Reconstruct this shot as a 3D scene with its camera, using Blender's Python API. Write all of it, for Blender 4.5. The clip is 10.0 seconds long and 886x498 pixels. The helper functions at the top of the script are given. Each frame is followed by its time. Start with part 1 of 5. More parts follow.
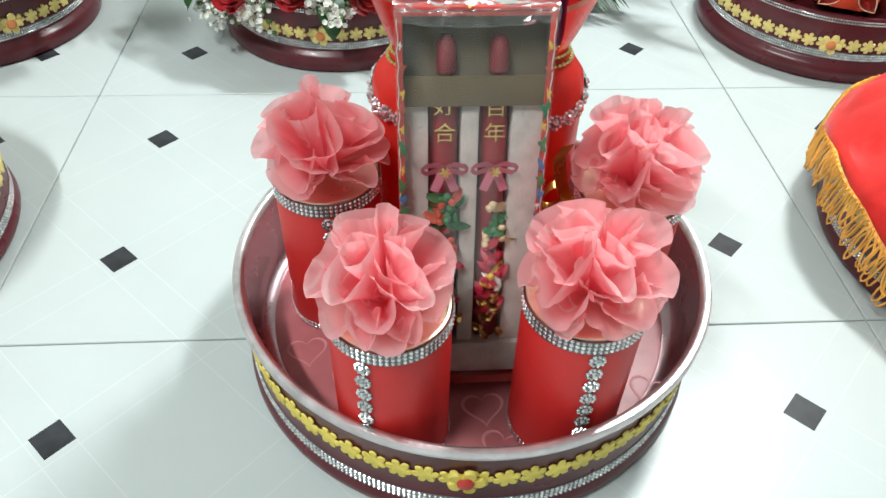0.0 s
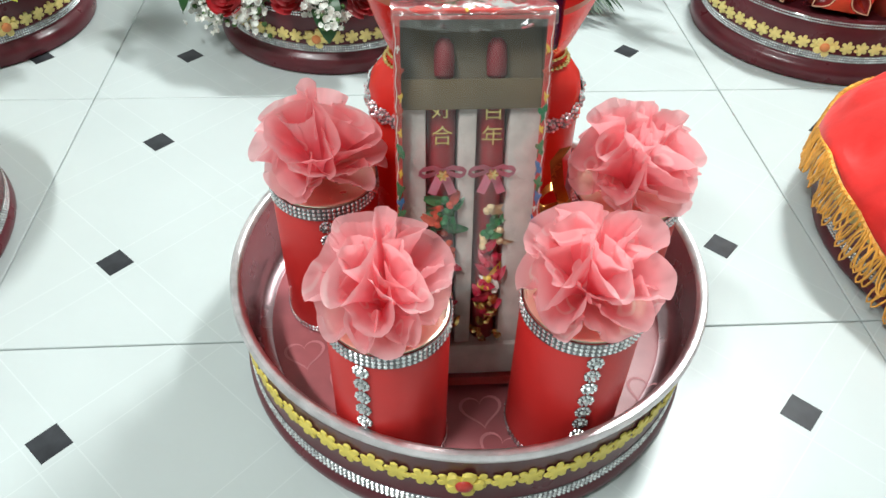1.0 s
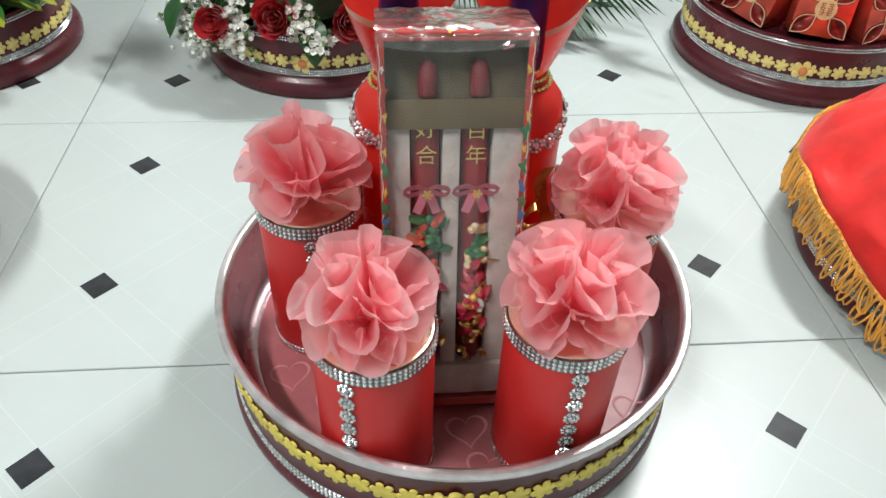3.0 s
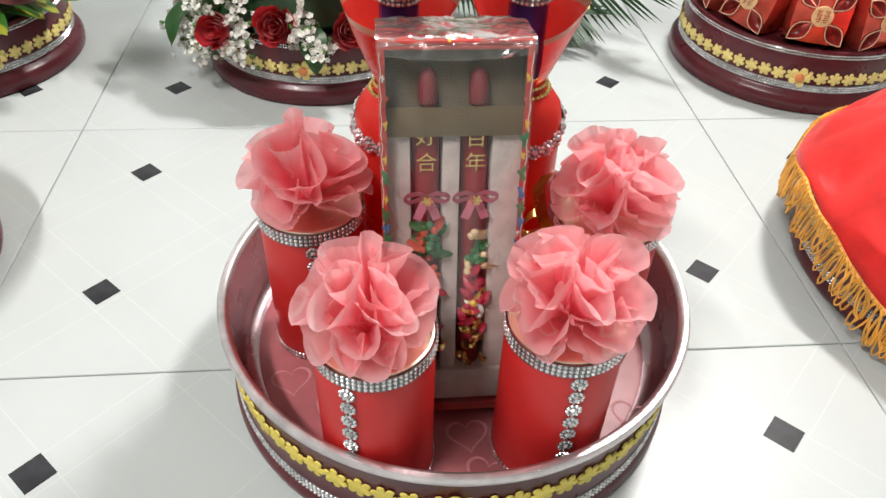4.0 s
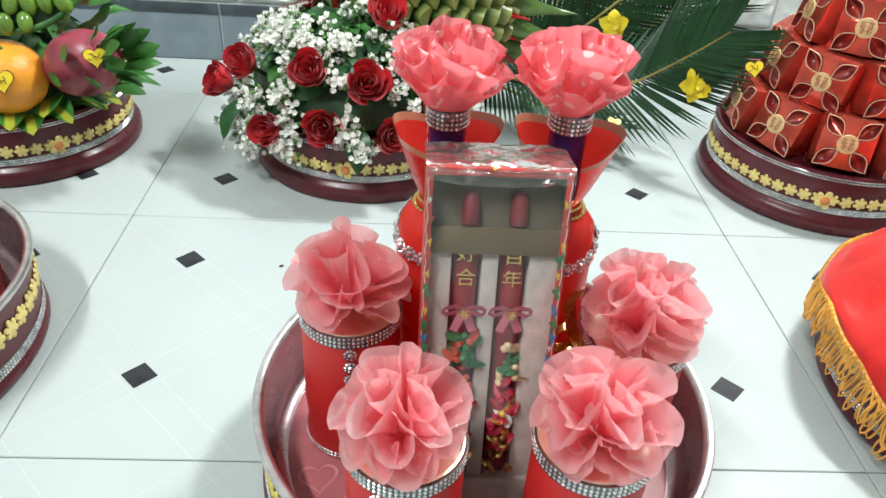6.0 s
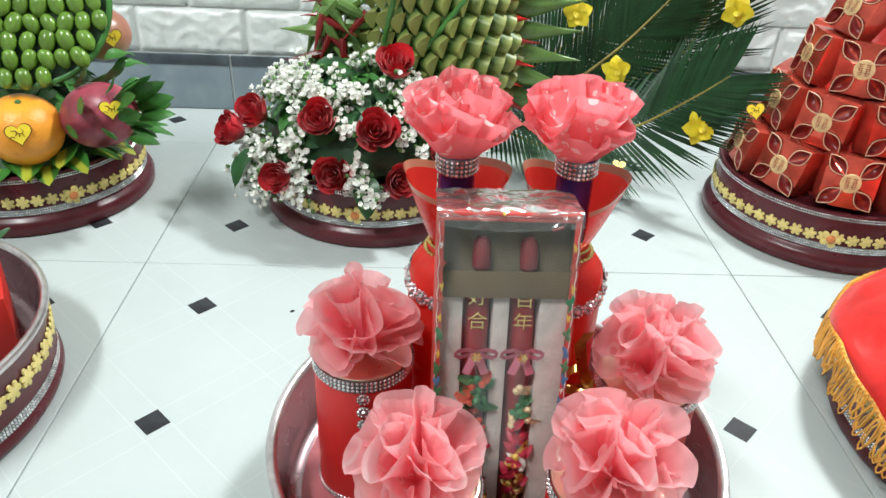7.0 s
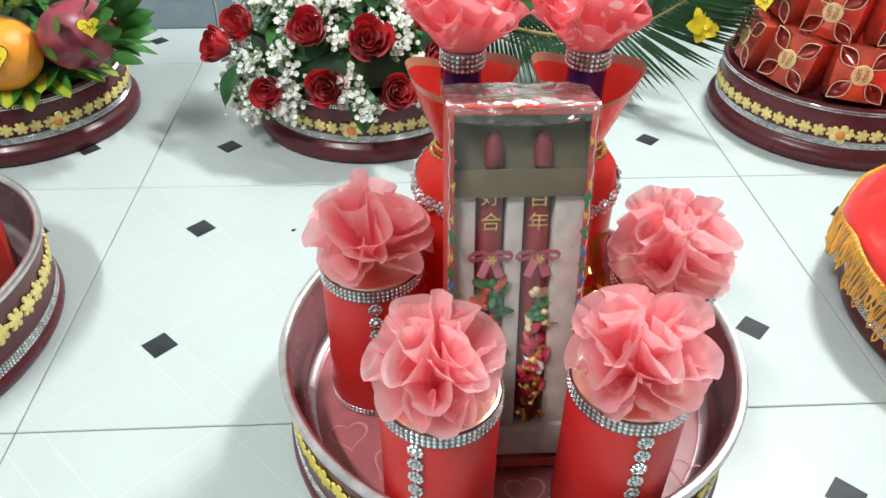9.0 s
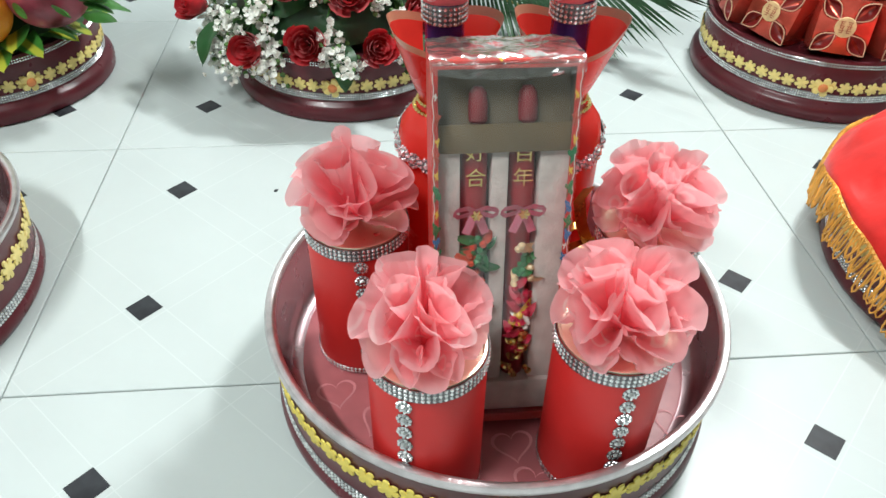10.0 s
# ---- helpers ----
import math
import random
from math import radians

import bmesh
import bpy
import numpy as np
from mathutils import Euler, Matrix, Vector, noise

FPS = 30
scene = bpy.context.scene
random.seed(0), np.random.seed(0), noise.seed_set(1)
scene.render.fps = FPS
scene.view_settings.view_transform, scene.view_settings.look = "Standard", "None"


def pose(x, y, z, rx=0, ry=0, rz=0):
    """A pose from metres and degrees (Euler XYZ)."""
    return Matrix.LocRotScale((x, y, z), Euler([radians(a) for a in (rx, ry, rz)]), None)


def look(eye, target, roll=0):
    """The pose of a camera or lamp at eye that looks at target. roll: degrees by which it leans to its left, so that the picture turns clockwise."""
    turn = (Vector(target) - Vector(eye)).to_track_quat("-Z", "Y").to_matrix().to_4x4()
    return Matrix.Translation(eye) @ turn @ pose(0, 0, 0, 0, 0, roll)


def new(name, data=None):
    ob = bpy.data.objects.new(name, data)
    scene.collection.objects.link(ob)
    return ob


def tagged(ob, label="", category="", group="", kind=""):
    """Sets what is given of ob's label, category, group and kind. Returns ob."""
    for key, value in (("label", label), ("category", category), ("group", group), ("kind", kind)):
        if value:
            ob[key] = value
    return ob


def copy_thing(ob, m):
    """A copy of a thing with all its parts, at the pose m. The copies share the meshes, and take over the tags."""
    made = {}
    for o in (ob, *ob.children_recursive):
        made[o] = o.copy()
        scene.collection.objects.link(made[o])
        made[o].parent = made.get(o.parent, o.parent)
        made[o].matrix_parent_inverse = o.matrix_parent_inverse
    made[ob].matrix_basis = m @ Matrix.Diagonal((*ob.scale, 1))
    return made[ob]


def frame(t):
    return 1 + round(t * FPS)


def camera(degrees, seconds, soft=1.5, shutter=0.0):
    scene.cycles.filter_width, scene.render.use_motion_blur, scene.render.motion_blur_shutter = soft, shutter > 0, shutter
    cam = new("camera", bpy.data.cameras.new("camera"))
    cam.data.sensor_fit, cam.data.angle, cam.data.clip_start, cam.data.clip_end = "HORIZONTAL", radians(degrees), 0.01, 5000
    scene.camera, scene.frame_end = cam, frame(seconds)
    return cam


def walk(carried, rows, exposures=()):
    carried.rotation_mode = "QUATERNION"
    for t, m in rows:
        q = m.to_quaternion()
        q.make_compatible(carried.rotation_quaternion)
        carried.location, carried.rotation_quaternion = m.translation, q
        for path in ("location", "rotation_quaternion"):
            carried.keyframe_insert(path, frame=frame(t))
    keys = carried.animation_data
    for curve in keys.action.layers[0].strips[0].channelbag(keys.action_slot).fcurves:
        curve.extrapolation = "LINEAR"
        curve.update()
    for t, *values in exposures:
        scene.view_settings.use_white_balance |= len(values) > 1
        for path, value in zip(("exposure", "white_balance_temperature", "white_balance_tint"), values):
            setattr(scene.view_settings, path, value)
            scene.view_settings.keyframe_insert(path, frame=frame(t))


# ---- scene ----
cam = camera(61.6, 10.0)
PATH = [
    (0, (0.375, -0.827, 0.513), (0.483, 0.614, -0.869), 1.6),
    (0.5, (0.374, -0.826, 0.511), (0.494, 0.617, -0.868), 2.0),
    (1, (0.373, -0.827, 0.514), (0.495, 0.617, -0.865), 1.8),
    (1.5, (0.374, -0.832, 0.514), (0.534, 0.649, -0.821), 2.5),
    (2, (0.374, -0.833, 0.515), (0.517, 0.65, -0.82), 2.1),
    (2.5, (0.375, -0.832, 0.512), (0.53, 0.654, -0.817), 2.3),
    (4, (0.374, -0.836, 0.516), (0.532, 0.662, -0.799), 2.2),
    (4.5, (0.376, -0.838, 0.519), (0.537, 0.677, -0.777), 2.1),
    (5, (0.373, -0.837, 0.521), (0.526, 0.688, -0.764), 2.4),
    (5.5, (0.37, -0.836, 0.529), (0.509, 0.729, -0.708), 3.0),
    (6, (0.361, -0.843, 0.545), (0.463, 0.8, -0.592), 3.9),
    (6.2, (0.358, -0.845, 0.547), (0.464, 0.827, -0.545), 3.9),
    (7.5, (0.356, -0.851, 0.552), (0.417, 0.857, -0.488), 1.9),
    (8, (0.351, -0.844, 0.541), (0.409, 0.828, -0.555), 1.4),
    (8.5, (0.349, -0.84, 0.531), (0.424, 0.797, -0.616), 0.6),
    (9, (0.346, -0.841, 0.526), (0.445, 0.75, -0.682), 0.8),
    (9.5, (0.346, -0.841, 0.524), (0.466, 0.717, -0.724), 0.8),
    (10, (0.345, -0.841, 0.523), (0.484, 0.681, -0.768), 1.0),
]
EXPOSURES = [(0.0, 0.23, 6500, 12), (2.0, 0.26, 6500, 12), (2.5, 0.03, 6500, 12), (4.0, 0.18, 7050, 23), (4.5, 0.25, 6850, 18), (5.0, 0.29, 6500, 13), (6.0, 0.23, 6500, 12), (7.5, 0.25, 6500, 13), (8.5, 0.27, 6500, 13), (10.0, 0.23, 6500, 12)]
walk(cam, [(t, look(eye, target, roll)) for t, eye, target, roll in PATH], EXPOSURES)

# ---- light ----
world = bpy.data.worlds.new("room_air")
scene.world = world
world.use_nodes = True
world.node_tree.nodes["Background"].inputs[0].default_value = (0.85, 0.93, 1.0, 1)
world.node_tree.nodes["Background"].inputs[1].default_value = 0.03


def area_lamp(name, m, width, height, watts, colour):
    data = bpy.data.lights.new(name, "AREA")
    data.shape, data.size, data.size_y, data.energy, data.color = "RECTANGLE", width, height, watts, colour
    ob = new(name, data)
    ob.matrix_world = m
    return ob


area_lamp("tube_light_wall", look((1.22, 0.49, 1.70), (0.45, -0.25, 0)), 0.36, 0.10, 41, (0.93, 1.0, 0.98))
area_lamp("tube_light_ceiling", look((-0.80, -1.25, 2.85), (-0.60, -1.15, 0)), 1.2, 0.12, 72, (0.93, 1.0, 0.98))


# ---- materials ----
def mat(name, base, rough=0.5, metal=0.0, vary=0.12, scale=30.0, bump=0.0, bump_scale=80.0, second=None,
        rand=0.0, translucent=0.0, sheer=0.0, coat=0.0, sheen=0.0, spec=0.5, island=0.0):
    m = bpy.data.materials.new(name)
    m.use_nodes = True
    nt = m.node_tree
    n, lk = nt.nodes, nt.links
    bsdf = n["Principled BSDF"]
    bsdf.inputs["Roughness"].default_value = rough
    bsdf.inputs["Metallic"].default_value = metal
    bsdf.inputs["Coat Weight"].default_value = coat
    bsdf.inputs["Sheen Weight"].default_value = sheen
    bsdf.inputs["Specular IOR Level"].default_value = spec
    co = n.new("ShaderNodeTexCoord")
    nz = n.new("ShaderNodeTexNoise")
    nz.inputs["Scale"].default_value, nz.inputs["Detail"].default_value = scale, 5
    lk.new(co.outputs["Object"], nz.inputs["Vector"])
    big = n.new("ShaderNodeTexNoise")
    big.inputs["Scale"].default_value, big.inputs["Detail"].default_value = scale * 0.15, 2
    lk.new(co.outputs["Object"], big.inputs["Vector"])
    add = n.new("ShaderNodeMath")
    add.operation = "ADD"
    lk.new(nz.outputs["Fac"], add.inputs[0])
    lk.new(big.outputs["Fac"], add.inputs[1])
    ramp = n.new("ShaderNodeMapRange")
    ramp.inputs[1].default_value, ramp.inputs[2].default_value = 0.75, 1.25
    lk.new(add.outputs[0], ramp.inputs[0])
    mix = n.new("ShaderNodeMix")
    mix.data_type = "RGBA"
    dark = second or tuple(c * (1 - 2 * vary) for c in base)
    light = base if second else tuple(min(1, c * (1 + vary)) for c in base)
    mix.inputs["A"].default_value = (*light, 1)
    mix.inputs["B"].default_value = (*dark, 1)
    lk.new(ramp.outputs[0], mix.inputs["Factor"])
    colour = mix.outputs["Result"]
    if rand or island:
        hsv = n.new("ShaderNodeHueSaturation")
        if island:
            info = n.new("ShaderNodeNewGeometry")
            src = info.outputs["Random Per Island"]
        else:
            info = n.new("ShaderNodeObjectInfo")
            src = info.outputs["Random"]
        rng = n.new("ShaderNodeMapRange")
        w = rand or island
        rng.inputs[3].default_value, rng.inputs[4].default_value = 1 - w, 1 + w
        lk.new(src, rng.inputs[0])
        lk.new(rng.outputs[0], hsv.inputs["Value"])
        lk.new(colour, hsv.inputs["Color"])
        colour = hsv.outputs["Color"]
    lk.new(colour, bsdf.inputs["Base Color"])
    rr = n.new("ShaderNodeMapRange")
    rr.inputs[3].default_value, rr.inputs[4].default_value = max(0.02, rough - 0.06), min(1, rough + 0.08)
    lk.new(nz.outputs["Fac"], rr.inputs[0])
    lk.new(rr.outputs[0], bsdf.inputs["Roughness"])
    if bump:
        bn = n.new("ShaderNodeTexNoise")
        bn.inputs["Scale"].default_value, bn.inputs["Detail"].default_value = bump_scale, 4
        lk.new(co.outputs["Object"], bn.inputs["Vector"])
        bp = n.new("ShaderNodeBump")
        bp.inputs["Strength"].default_value, bp.inputs["Distance"].default_value = bump, 0.002
        lk.new(bn.outputs["Fac"], bp.inputs["Height"])
        lk.new(bp.outputs["Normal"], bsdf.inputs["Normal"])
    if translucent:
        tr = n.new("ShaderNodeBsdfTranslucent")
        lk.new(colour, tr.inputs["Color"])
        ms = n.new("ShaderNodeMixShader")
        ms.inputs[0].default_value = translucent
        lk.new(bsdf.outputs[0], ms.inputs[1])
        lk.new(tr.outputs[0], ms.inputs[2])
        out = ms.outputs[0]
        if sheer:
            tp = n.new("ShaderNodeBsdfTransparent")
            m2 = n.new("ShaderNodeMixShader")
            m2.inputs[0].default_value = sheer
            lk.new(out, m2.inputs[1])
            lk.new(tp.outputs[0], m2.inputs[2])
            out = m2.outputs[0]
        lk.new(out, n["Material Output"].inputs["Surface"])
    return m


def add_marks(m, colour, scale, inner, outer, amount, skip=0.35):
    """Printed marks over a material's colour: dots (inner 0) or rings, scattered over the sheet."""
    nt = m.node_tree
    n, lk = nt.nodes, nt.links
    bsdf = n["Principled BSDF"]
    old = bsdf.inputs["Base Color"].links[0].from_socket
    co = n.new("ShaderNodeTexCoord")
    vo = n.new("ShaderNodeTexVoronoi")
    vo.inputs["Scale"].default_value = scale
    lk.new(co.outputs["UV"], vo.inputs["Vector"])
    a = n.new("ShaderNodeMapRange")
    a.interpolation_type = "SMOOTHSTEP"
    a.inputs[1].default_value, a.inputs[2].default_value = outer, outer - 0.05
    lk.new(vo.outputs["Distance"], a.inputs[0])
    b = n.new("ShaderNodeMapRange")
    b.inputs[1].default_value, b.inputs[2].default_value = inner - 0.06, inner
    lk.new(vo.outputs["Distance"], b.inputs[0])
    mu = n.new("ShaderNodeMath")
    mu.operation = "MULTIPLY"
    lk.new(a.outputs[0], mu.inputs[0])
    if inner > 0:
        lk.new(b.outputs[0], mu.inputs[1])
    else:
        mu.inputs[1].default_value = 1
    sp = n.new("ShaderNodeSeparateColor")
    lk.new(vo.outputs["Color"], sp.inputs[0])
    gt = n.new("ShaderNodeMath")
    gt.operation = "GREATER_THAN"
    gt.inputs[1].default_value = skip
    lk.new(sp.outputs[0], gt.inputs[0])
    m2 = n.new("ShaderNodeMath")
    m2.operation = "MULTIPLY"
    lk.new(mu.outputs[0], m2.inputs[0])
    lk.new(gt.outputs[0], m2.inputs[1])
    m3 = n.new("ShaderNodeMath")
    m3.operation = "MULTIPLY"
    m3.inputs[1].default_value = amount
    lk.new(m2.outputs[0], m3.inputs[0])
    mix = n.new("ShaderNodeMix")
    mix.data_type = "RGBA"
    lk.new(m3.outputs[0], mix.inputs["Factor"])
    lk.new(old, mix.inputs["A"])
    mix.inputs["B"].default_value = (*colour, 1)
    for link in list(old.links):
        if link.to_node != mix:
            lk.new(mix.outputs["Result"], link.to_socket)


def paint_rim_light(m, colour, amount):
    """Paler colour towards the sheet's free edge, painted for light passing through one layer."""
    nt = m.node_tree
    n, lk = nt.nodes, nt.links
    bsdf = n["Principled BSDF"]
    old = bsdf.inputs["Base Color"].links[0].from_socket
    uv = n.new("ShaderNodeUVMap")
    uv.uv_map = "Rim"
    se = n.new("ShaderNodeSeparateXYZ")
    lk.new(uv.outputs[0], se.inputs[0])
    mr = n.new("ShaderNodeMapRange")
    mr.inputs[1].default_value, mr.inputs[2].default_value, mr.inputs[4].default_value = 0.45, 1.0, amount
    lk.new(se.outputs[0], mr.inputs[0])
    mix = n.new("ShaderNodeMix")
    mix.data_type = "RGBA"
    lk.new(mr.outputs[0], mix.inputs["Factor"])
    mix.inputs["B"].default_value = (*colour, 1)
    ends = [link.to_socket for link in list(old.links)]
    lk.new(old, mix.inputs["A"])
    for end in ends:
        lk.new(mix.outputs["Result"], end)


def glass(name, rough, clear, tint=(1, 1, 1), bump=0.0, bump_scale=40):
    """Thin clear film: mostly see-through, with a glossy skin."""
    m = bpy.data.materials.new(name)
    m.use_nodes = True
    nt = m.node_tree
    n, lk = nt.nodes, nt.links
    n.remove(n["Principled BSDF"])
    tr = n.new("ShaderNodeBsdfTransparent")
    tr.inputs[0].default_value = (*tint, 1)
    gl = n.new("ShaderNodeBsdfGlossy")
    gl.inputs["Roughness"].default_value = rough
    fr = n.new("ShaderNodeFresnel")
    fr.inputs[0].default_value = 1.45
    ad = n.new("ShaderNodeMath")
    ad.operation = "ADD"
    ad.inputs[1].default_value = 1 - clear
    lk.new(fr.outputs[0], ad.inputs[0])
    ms = n.new("ShaderNodeMixShader")
    lk.new(ad.outputs[0], ms.inputs[0])
    lk.new(tr.outputs[0], ms.inputs[1])
    lk.new(gl.outputs[0], ms.inputs[2])
    lk.new(ms.outputs[0], n["Material Output"].inputs["Surface"])
    if bump:
        co = n.new("ShaderNodeTexCoord")
        mp = n.new("ShaderNodeMapping")
        mp.inputs["Scale"].default_value = (1, 1, 0.35)
        bn = n.new("ShaderNodeTexNoise")
        bn.inputs["Scale"].default_value, bn.inputs["Detail"].default_value = bump_scale, 3
        bp = n.new("ShaderNodeBump")
        bp.inputs["Strength"].default_value, bp.inputs["Distance"].default_value = bump, 0.004
        lk.new(co.outputs["Object"], mp.inputs[0])
        lk.new(mp.outputs[0], bn.inputs["Vector"])
        lk.new(bn.outputs["Fac"], bp.inputs["Height"])
        lk.new(bp.outputs["Normal"], gl.inputs["Normal"])
        lk.new(bp.outputs["Normal"], fr.inputs["Normal"])
    return m


TILE_WHITE = mat("glazed_white_tile", (0.475, 0.52, 0.515), 0.30, vary=0.025, scale=8, bump=0.10, bump_scale=60, rand=0.006, spec=0.28)


def add_tile_lines(m):
    """Faint pressed 45-degree lines past the inlays, their ridge highlight painted in pale."""
    nt = m.node_tree
    n, lk = nt.nodes, nt.links
    bsdf = n["Principled BSDF"]
    old = bsdf.inputs["Base Color"].links[0].from_socket
    co = n.new("ShaderNodeTexCoord")
    se = n.new("ShaderNodeSeparateXYZ")
    lk.new(co.outputs["Object"], se.inputs[0])
    total = None
    for op in ("ADD", "SUBTRACT"):
        a = n.new("ShaderNodeMath")
        a.operation = op
        lk.new(se.outputs[0], a.inputs[0])
        lk.new(se.outputs[1], a.inputs[1])
        for shift in (0.0215, -0.0215):
            b = n.new("ShaderNodeMath")
            b.operation = "ADD"
            b.inputs[1].default_value = 2.0 + shift
            lk.new(a.outputs[0], b.inputs[0])
            c = n.new("ShaderNodeMath")
            c.operation = "PINGPONG"
            c.inputs[1].default_value = 0.1
            lk.new(b.outputs[0], c.inputs[0])
            d = n.new("ShaderNodeMath")
            d.operation = "LESS_THAN"
            d.inputs[1].default_value = 0.0008
            lk.new(c.outputs[0], d.inputs[0])
            if total is None:
                total = d.outputs[0]
            else:
                e = n.new("ShaderNodeMath")
                e.operation = "MAXIMUM"
                lk.new(total, e.inputs[0])
                lk.new(d.outputs[0], e.inputs[1])
                total = e.outputs[0]
    f = n.new("ShaderNodeMath")
    f.operation = "MULTIPLY"
    f.inputs[1].default_value = 0.24
    lk.new(total, f.inputs[0])
    mix = n.new("ShaderNodeMix")
    mix.data_type = "RGBA"
    lk.new(f.outputs[0], mix.inputs["Factor"])
    lk.new(old, mix.inputs["A"])
    mix.inputs["B"].default_value = (0.66, 0.70, 0.69, 1)
    lk.new(mix.outputs["Result"], bsdf.inputs["Base Color"])


add_tile_lines(TILE_WHITE)
INLAY = mat("charcoal_inlay", (0.035, 0.037, 0.042), 0.35, vary=0.2, scale=60, rand=0.15, spec=0.2)
GROUT = mat("grey_grout", (0.30, 0.31, 0.30), 0.9, vary=0.25, scale=20)
PAINT = mat("white_paint", (0.66, 0.68, 0.66), 0.7, vary=0.03, scale=4)
FOAM_BRICK = mat("embossed_white_brick", (0.86, 0.88, 0.87), 0.26, vary=0.03, scale=20, bump=1.0, bump_scale=48, rand=0.02)
SKIRT = mat("blue_grey_marble_tile", (0.30, 0.36, 0.40), 0.22, vary=0.2, scale=14, second=(0.17, 0.22, 0.26))
SKIRT_CAP = mat("dark_slate_cap", (0.09, 0.11, 0.13), 0.35, vary=0.2, scale=40)
LACQUER = mat("maroon_lacquer", (0.105, 0.017, 0.024), 0.28, vary=0.12, scale=25, coat=0.06, spec=0.38, bump=0.03, bump_scale=120)
LACQUER_IN = mat("brushed_mauve_metal", (0.34, 0.235, 0.25), 0.26, metal=0.85, vary=0.10, scale=18, bump=0.08, bump_scale=160)
ALU = mat("worn_aluminium", (0.72, 0.66, 0.67), 0.30, metal=0.9, vary=0.14, scale=60, bump=0.2, bump_scale=220)
HEART_PAPER = mat("rose_red_paper", (0.40, 0.105, 0.115), 0.40, vary=0.14, scale=30)
HEART_LINE = mat("pale_heart_print", (0.56, 0.21, 0.225), 0.6, vary=0.1, scale=60)
GEM = mat("rhinestone", (0.82, 0.83, 0.84), 0.16, metal=0.9, vary=0.05, scale=90, island=0.35)
SILVER = mat("silver_setting", (0.20, 0.195, 0.20), 0.35, metal=0.9, vary=0.2, scale=90)
YELLOW_FELT = mat("yellow_flower_trim", (0.78, 0.62, 0.12), 0.6, vary=0.12, scale=80, rand=0.08)
CREAM_FELT = mat("pale_gold_flower_trim", (0.80, 0.66, 0.24), 0.5, vary=0.12, scale=80, rand=0.08)
RED_BUTTON = mat("red_button", (0.45, 0.03, 0.02), 0.4, scale=60)
ORANGE_BUTTON = mat("orange_button", (0.72, 0.25, 0.08), 0.45, scale=60)
CAN_RED = mat("satin_red_paper", (0.56, 0.022, 0.02), 0.46, vary=0.06, scale=20, bump=0.02, bump_scale=300)
GOLD = mat("gold_metal", (0.85, 0.60, 0.22), 0.22, metal=1.0, vary=0.1, scale=60)
BRASS_LID = mat("pale_gold_tin", (0.92, 0.83, 0.64), 0.28, metal=0.9, vary=0.1, scale=30)
TISSUE = mat("pink_tissue", (1.0, 0.29, 0.345), 0.5, vary=0.06, scale=40, translucent=0.60, sheer=0.18, bump=0.15, bump_scale=120, rand=0.06)
add_marks(TISSUE, (0.98, 0.74, 0.74), 5.0, 0.27, 0.36, 0.75, 0.30)
# tissue edges paled in the colour, where a single layer lets light through
paint_rim_light(TISSUE, (1.0, 0.70, 0.70), 0.62)
TISSUE_DOT = mat("coral_tissue_with_dots", (1.0, 0.31, 0.34), 0.5, vary=0.06, scale=40, translucent=0.50, sheer=0.10, bump=0.12, bump_scale=120, rand=0.05)
add_marks(TISSUE_DOT, (1.0, 0.80, 0.79), 9.0, 0.0, 0.30, 1.0, 0.20)
CARD_RED = mat("printed_red_card", (0.60, 0.05, 0.04), 0.32, vary=0.15, scale=50)
CARD_GREY = mat("grey_board", (0.135, 0.100, 0.060), 0.75, vary=0.12, scale=40)
CARD_BROWN = mat("brown_board", (0.17, 0.120, 0.062), 0.7, vary=0.12, scale=40)
FOAM = mat("white_foam", (0.66, 0.60, 0.57), 0.8, vary=0.1, scale=90, bump=0.4, bump_scale=400)
FILM_TOP = glass("crumpled_cellophane", 0.22, 0.84, (0.97, 0.97, 0.95), bump=1.0, bump_scale=60)
FILM = glass("cellophane", 0.17, 0.94, (0.97, 0.97, 0.95), bump=1.0, bump_scale=38)
CANDLE_RED = mat("dark_red_wax", (0.30, 0.012, 0.022), 0.35, vary=0.15, scale=60)
PRINT_GREEN = mat("green_print", (0.03, 0.22, 0.09), 0.35, vary=0.2, scale=90)
PRINT_BLUE = mat("blue_print", (0.05, 0.22, 0.45), 0.35, vary=0.2, scale=90)
PRINT_YELLOW = mat("yellow_print", (0.85, 0.55, 0.07), 0.35, vary=0.1, scale=90)
PRINT_WHITE = mat("white_print", (0.80, 0.74, 0.70), 0.35, vary=0.1, scale=90)
RIBBON_PINK = mat("pink_satin_ribbon", (0.80, 0.22, 0.33), 0.28, vary=0.1, scale=40)
TIP_RED = mat("dull_red_wax", (0.24, 0.025, 0.035), 0.6, vary=0.2, scale=60)
JOINT = mat("white_joint", (0.62, 0.65, 0.66), 0.7, vary=0.1, scale=30)
WAX_GREEN = mat("green_wax", (0.03, 0.17, 0.06), 0.3, vary=0.2, scale=90)
WAX_ORANGE = mat("orange_red_wax", (0.55, 0.085, 0.05), 0.3, vary=0.2, scale=90)
WAX_CRIMSON = mat("crimson_wax", (0.55, 0.02, 0.06), 0.3, vary=0.2, scale=90)
WAX_CREAM = mat("cream_wax", (0.78, 0.60, 0.36), 0.35, vary=0.2, scale=90)
WRAP_RED = mat("glossy_red_wrap", (0.80, 0.040, 0.028), 0.25, vary=0.08, scale=20, translucent=0.30, bump=0.06, bump_scale=60)
WRAP_BORDER = mat("tan_wrap_border", (0.55, 0.22, 0.13), 0.3, vary=0.1, scale=40)
